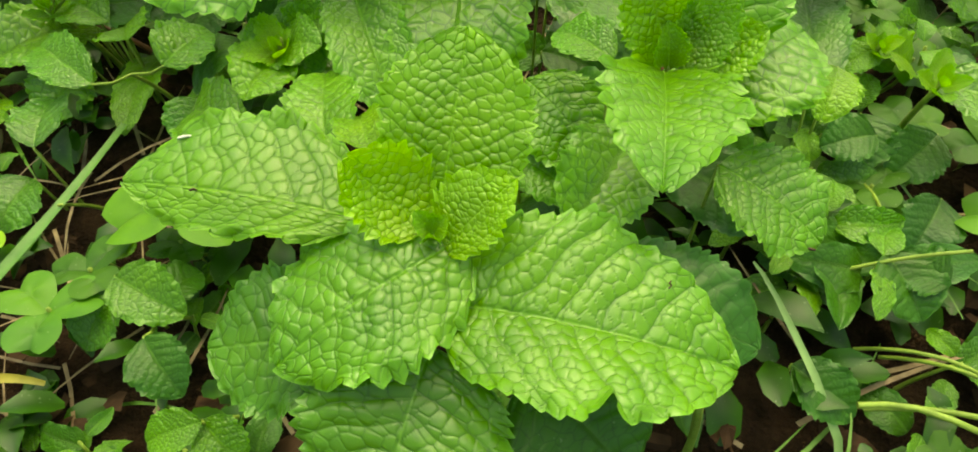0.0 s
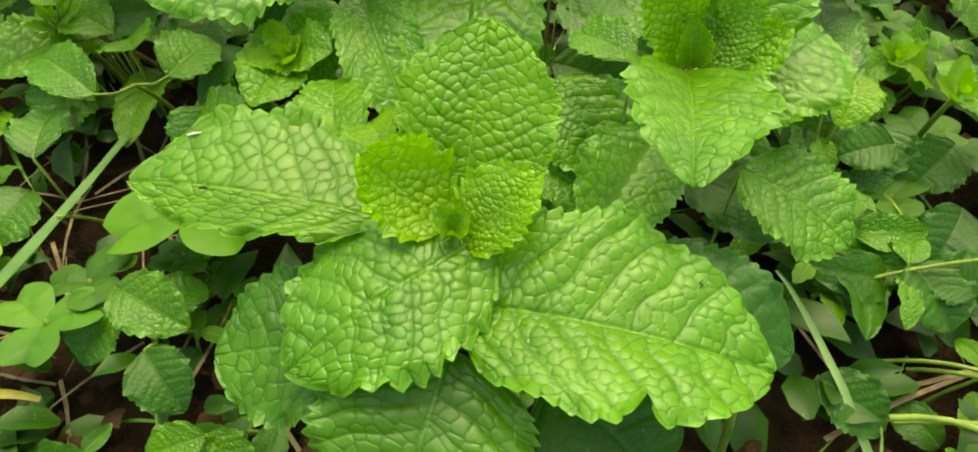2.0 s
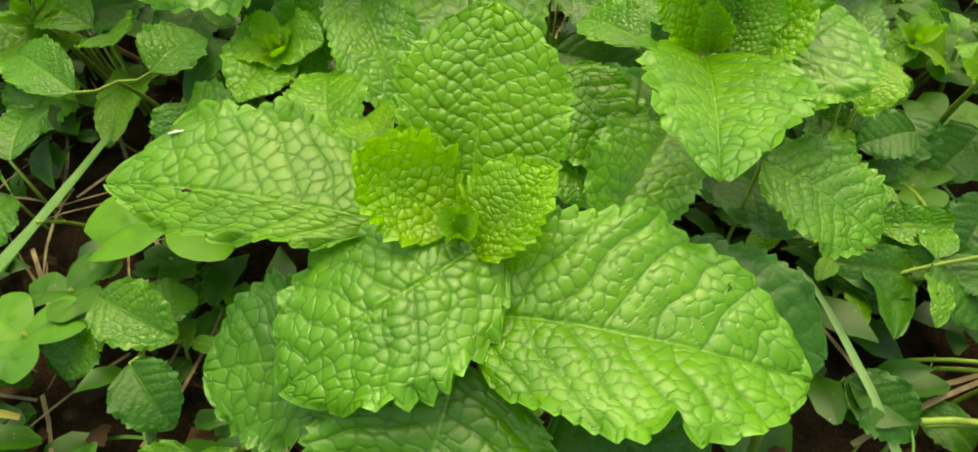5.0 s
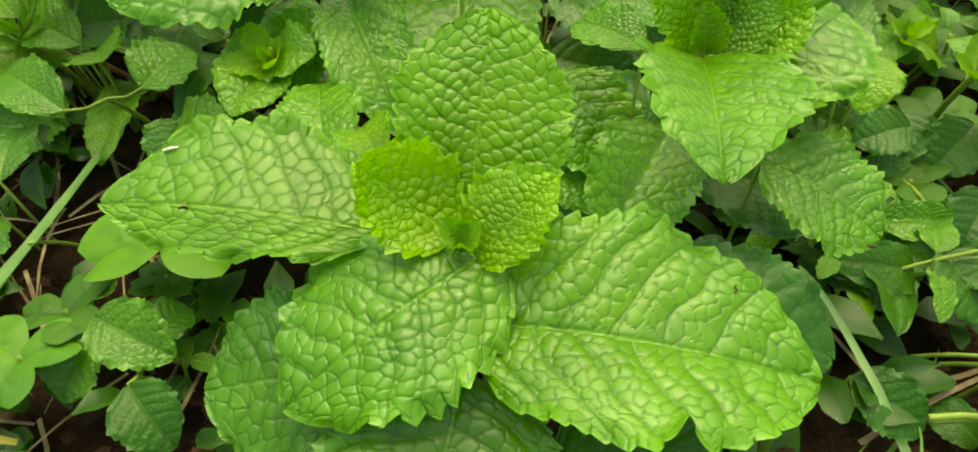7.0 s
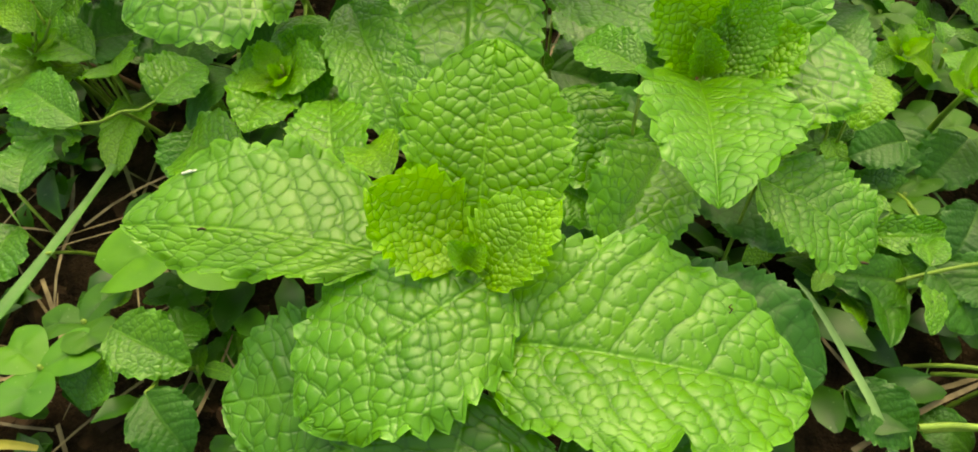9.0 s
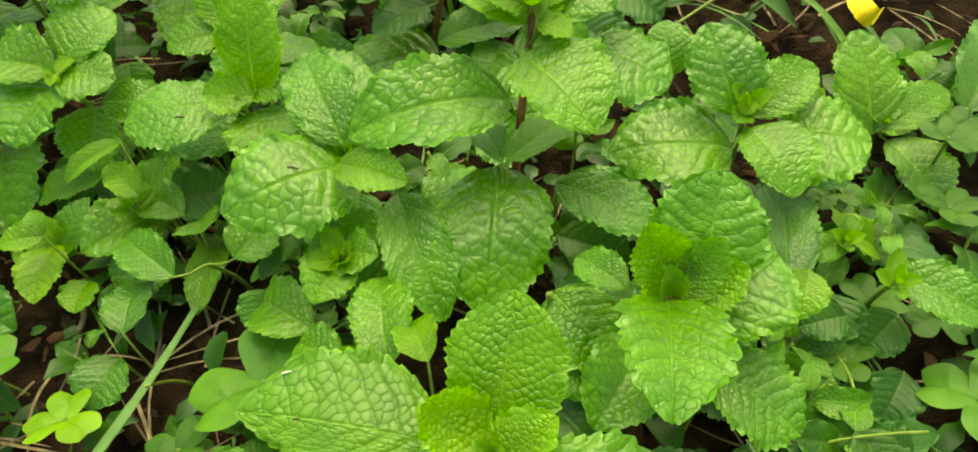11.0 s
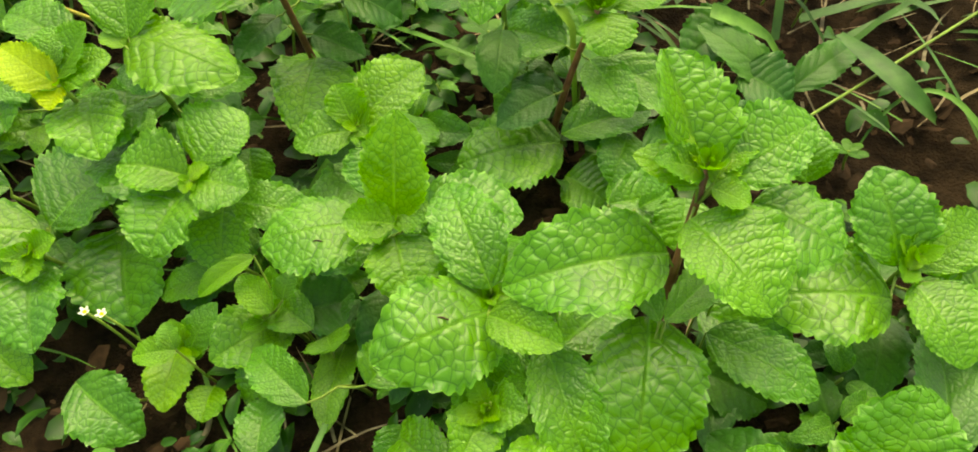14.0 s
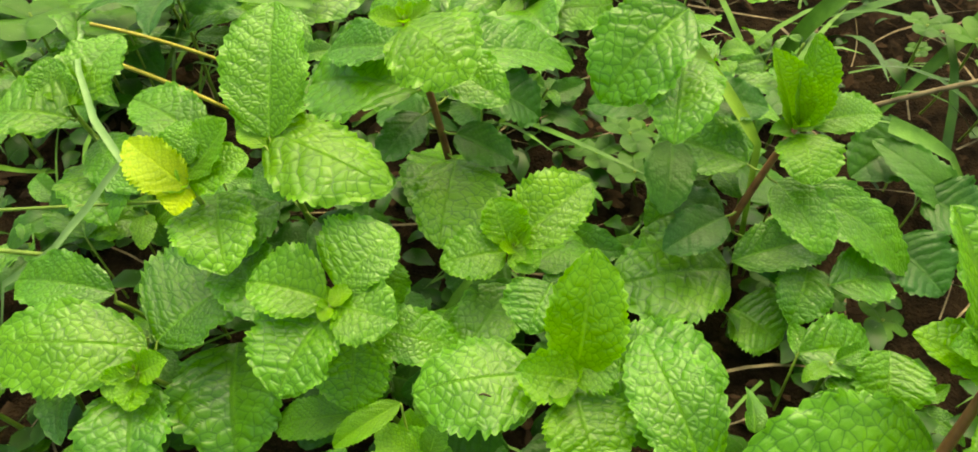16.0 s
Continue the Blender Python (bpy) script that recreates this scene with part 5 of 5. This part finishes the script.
def stalk(points, r, mat, label, category="stalk"):
    o = tube("stalk", points, [r] * len(points), mat, None, sides=6)
    return tagged(o, label, category)


stalk(arc((-0.33, 0.2540, 0.050), (-0.2238, 0.2743, 0.046), (0, -0.003, 0.003), 12), 0.0006, STEM_GREEN, "thin green stalk across the mint leaves")
stalk(arc((-0.33, 0.2420, 0.047), (-0.2653, 0.2501, 0.040), (0, 0, 0.002), 9), 0.0009, STEM_GREEN, "thin green stalk with a knot across the mint leaves")
stalk(arc((-0.2851, 0.3473, 0.070), (-0.2200, 0.358, 0.037), (0, 0, 0.003), 9), 0.0008, STEM_YELLOW, "thin yellow stalk leaning behind the mint")
stalk(arc((-0.2950, 0.348, 0.055), (-0.2400, 0.3500, 0.026), (0, 0, 0.002), 9), 0.0010, STEM_YELLOW, "thin yellow stalk leaning behind the mint")
stalk(arc((0.0964, 0.1394, 0.006), (0.0923, 0.1059, 0.020), (0.002, 0, 0.003), 8), 0.0005, STEM_GREEN, "thin green stalk bending to the soil")
stalk(arc((0.0704, 0.0997, 0.012), (0.1043, 0.0965, 0.030), (0, 0.001, 0.001), 8), 0.0005, STEM_GREEN, "thin yellow-green stalk lying over clover")
stalk(arc((0.0892, 0.0833, 0.006), (0.1008, 0.0716, 0.020), (0, 0, 0.002), 8), 0.0005, STEM_GREEN, "thin yellow-green stalk lying over clover")
ribbon("grass_blade", [Vector((0.0590, 0.0990, 0.024)), Vector((0.0605, 0.0954, 0.024)), Vector((0.0630, 0.0900, 0.022)), Vector((0.0651, 0.0844, 0.020)), Vector((0.0693, 0.0751, 0.015)), Vector((0.0735, 0.0632, 0.008)), Vector((0.0750, 0.0580, 0.0))], [0.0006, 0.0010, 0.0013, 0.0016, 0.0018, 0.0020, 0.0020], DRY_GRASS, "pale green grass blade at the edge of the mint", "grass")
stalk([Vector((0.0771, 0.0684, 0.014)), Vector((0.0830, 0.0682, 0.0145)), Vector((0.0893, 0.0675, 0.014)), Vector((0.0950, 0.0645, 0.015)), Vector((0.0996, 0.0611, 0.016)), Vector((0.1080, 0.0560, 0.0))], 0.0008, STEM_GREEN, "thick yellow-green stalk lying over the soil")
stalk(arc((0.0840, 0.0855, 0.006), (0.1044, 0.0738, 0.016), (0, 0, 0.004), 8), 0.0005, STEM_GREEN, "thin yellow-green stalk lying over clover")
stalk(arc((0.036, 0.365, 0.030), (0.085, 0.362, 0.052), (0, 0, 0.001), 7), 0.0011, STRAW, "dry straw stalk leaning over the grass")
stalk(arc((-0.150, 0.163, 0.008), (-0.158, 0.150, 0.0), (0.003, 0, 0), 6), 0.0011, STRAW, "dry brown stalk under a small mint leaf")
stalk(arc((0.0395, 0.0595, 0.0), (0.0355, 0.0563, 0.046), (0.001, 0, 0), 7), 0.0009, STEM_GREEN, "upright yellow-green stalk under a mint leaf")
stalk(arc((0.081, 0.070, 0.008), (0.118, 0.058, 0.015), (0, 0.002, 0.002), 8), 0.0007, STEM_GREEN, "thin yellow-green stalk lying on the soil")

ribbon("grass_blade", [Vector((0.0956, 0.3372, 0.0300)), Vector((0.1013, 0.3175, 0.0340)), Vector((0.1096, 0.3017, 0.0340)), Vector((0.1194, 0.2934, 0.0280)), Vector((0.1310, 0.2976, 0.0150))], [0.004, 0.009, 0.010, 0.008, 0.004], GRASS_SHADED, "broad dark green grass blade bent over bare soil", "grass")
stalk([Vector((0.0776, 0.2963, 0.0200)), Vector((0.1126, 0.3161, 0.0300)), Vector((0.1573, 0.3460, 0.0360))], 0.0007, STEM_GREEN, "long thin green stalk leaning across the grass")


def yellow_leaf():
    """A withered yellow leaf, flat and torn into a crescent."""
    rr, n, verts, faces = random.Random(2), 34, [], []
    for i in range(n):
        a = radians(62 + 232 * i / (n - 1))
        f = math.sin(math.pi * i / (n - 1))
        outer = Vector((0.0086 * math.cos(a), 0.0112 * math.sin(a), 0)) * (1 + rr.uniform(-0.05, 0.05))
        inner = Vector((0.0074 + 0.0052 * math.cos(a), 0.0010 + 0.0056 * math.sin(a), 0)) * (1 + rr.uniform(-0.07, 0.07))
        for k in range(6):
            g = k / 5
            q = inner.lerp(outer, g)
            q.z = 0.0012 * math.sin(g * 3.1) * f + 0.0016 * math.sin(i * 0.35)
            verts.append(q)
    for i in range(n - 1):
        for k in range(5):
            q = 6 * i + k
            faces.append((q, q + 1, q + 7, q + 6))
    me = bpy.data.meshes.new("fallen_leaf")
    me.from_pydata(verts, [], faces)
    me.shade_smooth()
    ob = part("fallen_leaf", me, YELLOW, None)
    ob.matrix_world = pose(0.1625, 0.304, 0.022, 48, 0, 8)
    tagged(ob, "withered bright yellow leaf caught in the grass", "leaf")


yellow_leaf()


def flower(x, y, z):
    """A small white flower on a thin stalk."""
    f = tagged(new("flower"), "tiny white flower beside a dark mint leaf", "flower")
    f.location = (x, y, z)
    tube("stalk", arc((0, 0.004, -z), (0, 0, 0), (0.004, 0, 0), 7), [0.0005] * 7, STEM_GREEN, f, sides=5)
    for k in range(5):
        bm = bmesh.new()
        vs = [bm.verts.new((0.0017 * s, 0.0008 * w, 0.0009 * s)) for s, w in ((0.1, 0), (0.5, -0.8), (1, -0.5), (1.15, 0), (1, 0.5), (0.5, 0.8))]
        bm.faces.new(vs)
        part("petal", bm, WHITE, f).matrix_local = pose(0, 0, 0, 0, 0, 72 * k)
    part("centre", tube_mesh([(0, 0, -0.0006), (0, 0, 0.0003), (0, 0, 0.0008)], [0.0006, 0.0008, 0.0004]), YELLOW, f)


def tube_mesh(points, radii):
    verts, faces = tube_data([Vector(p) for p in points], radii, 8)
    me = bpy.data.meshes.new("tube")
    me.from_pydata(verts, [], faces)
    return me


flower(-0.1796, 0.1774, 0.0496)
flower(-0.1735, 0.1765, 0.0500)

def by_blade(x, y):
    """True where the long leaning blade lies."""
    f = min(1, max(0, (0.157 - y) / 0.083))
    return abs(x - (-0.1065 - 0.0335 * f + 0.016 * f * (1 - f))) < 0.008 and 0.05 < y < 0.165


# loose filling between the plants
for _ in range(270):
    x, y = rnd.uniform(-0.40, 0.24), rnd.uniform(0.10, 0.54)
    if by_blade(x, y) or x > 0.02 and y > 0.27 or noise.noise((x * 14 + 3, y * 14, 5)) > 0.34:
        continue
    low = x < -0.08 and y < 0.20
    if low and rnd.random() < 0.55:
        continue
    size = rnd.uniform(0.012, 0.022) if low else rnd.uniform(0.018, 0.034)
    # darker tones paint in the shade of taller plants
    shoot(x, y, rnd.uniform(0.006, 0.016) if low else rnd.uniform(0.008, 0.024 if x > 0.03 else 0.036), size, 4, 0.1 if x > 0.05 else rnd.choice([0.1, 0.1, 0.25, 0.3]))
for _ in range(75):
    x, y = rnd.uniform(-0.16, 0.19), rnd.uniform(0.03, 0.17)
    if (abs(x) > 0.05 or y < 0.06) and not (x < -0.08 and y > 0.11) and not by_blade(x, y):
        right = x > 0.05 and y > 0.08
        # low tones again, standing in for shade near the soil
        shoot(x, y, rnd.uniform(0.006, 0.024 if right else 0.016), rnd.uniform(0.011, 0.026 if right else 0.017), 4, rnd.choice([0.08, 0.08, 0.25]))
for _ in range(40):
    x, y = rnd.uniform(-0.36, 0.28), rnd.uniform(0.0, 0.5)
    if noise.noise((x * 14 + 3, y * 14, 5)) < 0.25 and not by_blade(x, y):
        clover(x, y, rnd.uniform(0.006, 0.020), rnd.choice([0.006, 0.008, 0.010]), rnd.uniform(0, 120), (rnd.uniform(-15, 15), rnd.uniform(-15, 15)))
# mint that stands behind the patch
for _ in range(20):
    x, y = rnd.uniform(-0.42, -0.02), rnd.uniform(0.37, 0.52)
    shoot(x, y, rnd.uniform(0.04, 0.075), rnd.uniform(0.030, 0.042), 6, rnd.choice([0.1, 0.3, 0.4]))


def carpet(count, seed):
    """Small creeping leaves that cover the soil, as one mass."""
    r = random.Random(seed)
    verts, faces, vein = [], [], []
    for _ in range(count):
        x, y = r.uniform(-0.42, 0.34), r.uniform(-0.02, 0.6)
        bare = by_blade(x, y) or noise.noise((x * 14 + 3, y * 14, 5)) > 0.30
        if bare or y < 0.06 and r.random() < 0.5 or x > 0.03 and y > 0.26 and r.random() < 0.85:
            continue
        z, size, a = r.uniform(0.001, 0.016), r.uniform(0.006, 0.017), r.uniform(0, 6.28)
        m = pose(x, y, z, r.uniform(-30, 30), r.uniform(-30, 30), math.degrees(a))
        k = len(verts)
        wide = r.uniform(0.20, 0.33)
        for i in range(6):
            f = i / 5
            h = wide * math.sin(math.pi * (0.05 + 0.93 * f) ** 0.85) * size * (1.12 if i % 2 else 0.95)
            arch = 0.12 * size * math.sin(math.pi * f)
            verts += [m @ Vector((f * size, -h, arch + 0.25 * h)), m @ Vector((f * size, 0, arch)), m @ Vector((f * size, h, arch + 0.25 * h))]
            vein += [0.8, 0.1, 0.8]
        for i in range(5):
            q = k + 3 * i
            faces += [(q, q + 3, q + 4, q + 1), (q + 1, q + 4, q + 5, q + 2)]
    me = bpy.data.meshes.new("ground_cover")
    me.from_pydata(verts, [], faces)
    me.attributes.new("vein", "FLOAT", "POINT").data.foreach_set("value", vein)
    me.shade_smooth()
    # darkest green: the shade between the plants is put into its colour
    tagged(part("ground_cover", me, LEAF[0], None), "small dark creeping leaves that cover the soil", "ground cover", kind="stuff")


def litter(count, box, seed):
    """Dead leaf scraps and crumbs on the soil, as one mass."""
    r = random.Random(seed)
    verts, faces = [], []
    for _ in range(count):
        m = pose(r.uniform(*box[0]), r.uniform(*box[1]), r.uniform(0.0, 0.005), r.uniform(-35, 35), r.uniform(-35, 35), r.uniform(0, 360))
        size, slim, k, n = r.uniform(0.002, 0.008), r.uniform(0.25, 0.7), len(verts), 7
        verts.append(m @ Vector((0, 0, 0.15 * size)))
        for i in range(n):
            a, d = 2 * math.pi * i / n, r.uniform(0.6, 1.1) * size
            verts.append(m @ Vector((d * math.cos(a), slim * d * math.sin(a), r.uniform(-0.1, 0.2) * size)))
        faces += [(k, k + 1 + i, k + 1 + (i + 1) % n) for i in range(n)]
    me = bpy.data.meshes.new("leaf_litter")
    me.from_pydata(verts, [], faces)
    tagged(part("leaf_litter", me, LITTER, None), "brown scraps of dead leaves on the soil", "leaf litter", kind="stuff")


litter(2600, ((-0.40, 0.32), (0.0, 0.55)), 21)
carpet(3600, 11)
blades("grass", 80, ((0.03, 0.36), (0.34, 0.58)), (0.06, 0.13), (0.003, 0.0075), GRASS_SHADED, "broad dark grass blades behind the mint", "grass", (0.35, 0.9), 48)
blades("grass", 190, ((-0.4, 0.35), (-0.03, 0.6)), (0.03, 0.07), (0.0006, 0.0016), GRASS, "thin green grass blades between the plants", "grass", (0.1, 0.5), 3)
blades("grass", 80, ((0.02, 0.36), (0.28, 0.62)), (0.04, 0.10), (0.0012, 0.0036), GRASS_SHADED, "long grass blades behind the mint", "grass", (0.3, 0.8), 8)
blades("grass", 120, ((-0.42, 0.02), (0.36, 0.6)), (0.05, 0.11), (0.0012, 0.0040), GRASS, "long grass blades behind the mint", "grass", (0.3, 0.9), 18)
blades("grass", 30, ((0.06, 0.2), (0.02, 0.16)), (0.025, 0.05), (0.0005, 0.0011), GRASS, "thin green grass blades between the plants", "grass", (0.2, 0.6), 28)
blades("straw", 45, ((-0.18, -0.07), (0.08, 0.16)), (0.015, 0.05), (0.0004, 0.0010), STRAW, "dry pale grass stalks lying on the soil", "straw", (0.02, 0.35), 34)
blades("straw", 260, ((-0.4, 0.35), (-0.03, 0.6)), (0.02, 0.06), (0.0004, 0.0011), STRAW, "dry pale grass stalks lying on the soil", "straw", (0.02, 0.25), 4)
blades("straw", 70, ((-0.06, 0.36), (0.30, 0.6)), (0.02, 0.06), (0.0008, 0.0020), STRAW, "dry pale grass stalks lying on the soil", "straw", (0.02, 0.3), 6)
blades("grass", 7000, ((-1.3, 1.2), (-1.0, 1.6)), (0.05, 0.11), (0.002, 0.005), GRASS_SHADED, "low rough grass round the mint patch", "grass", (0.2, 0.7), 71, 0.43)
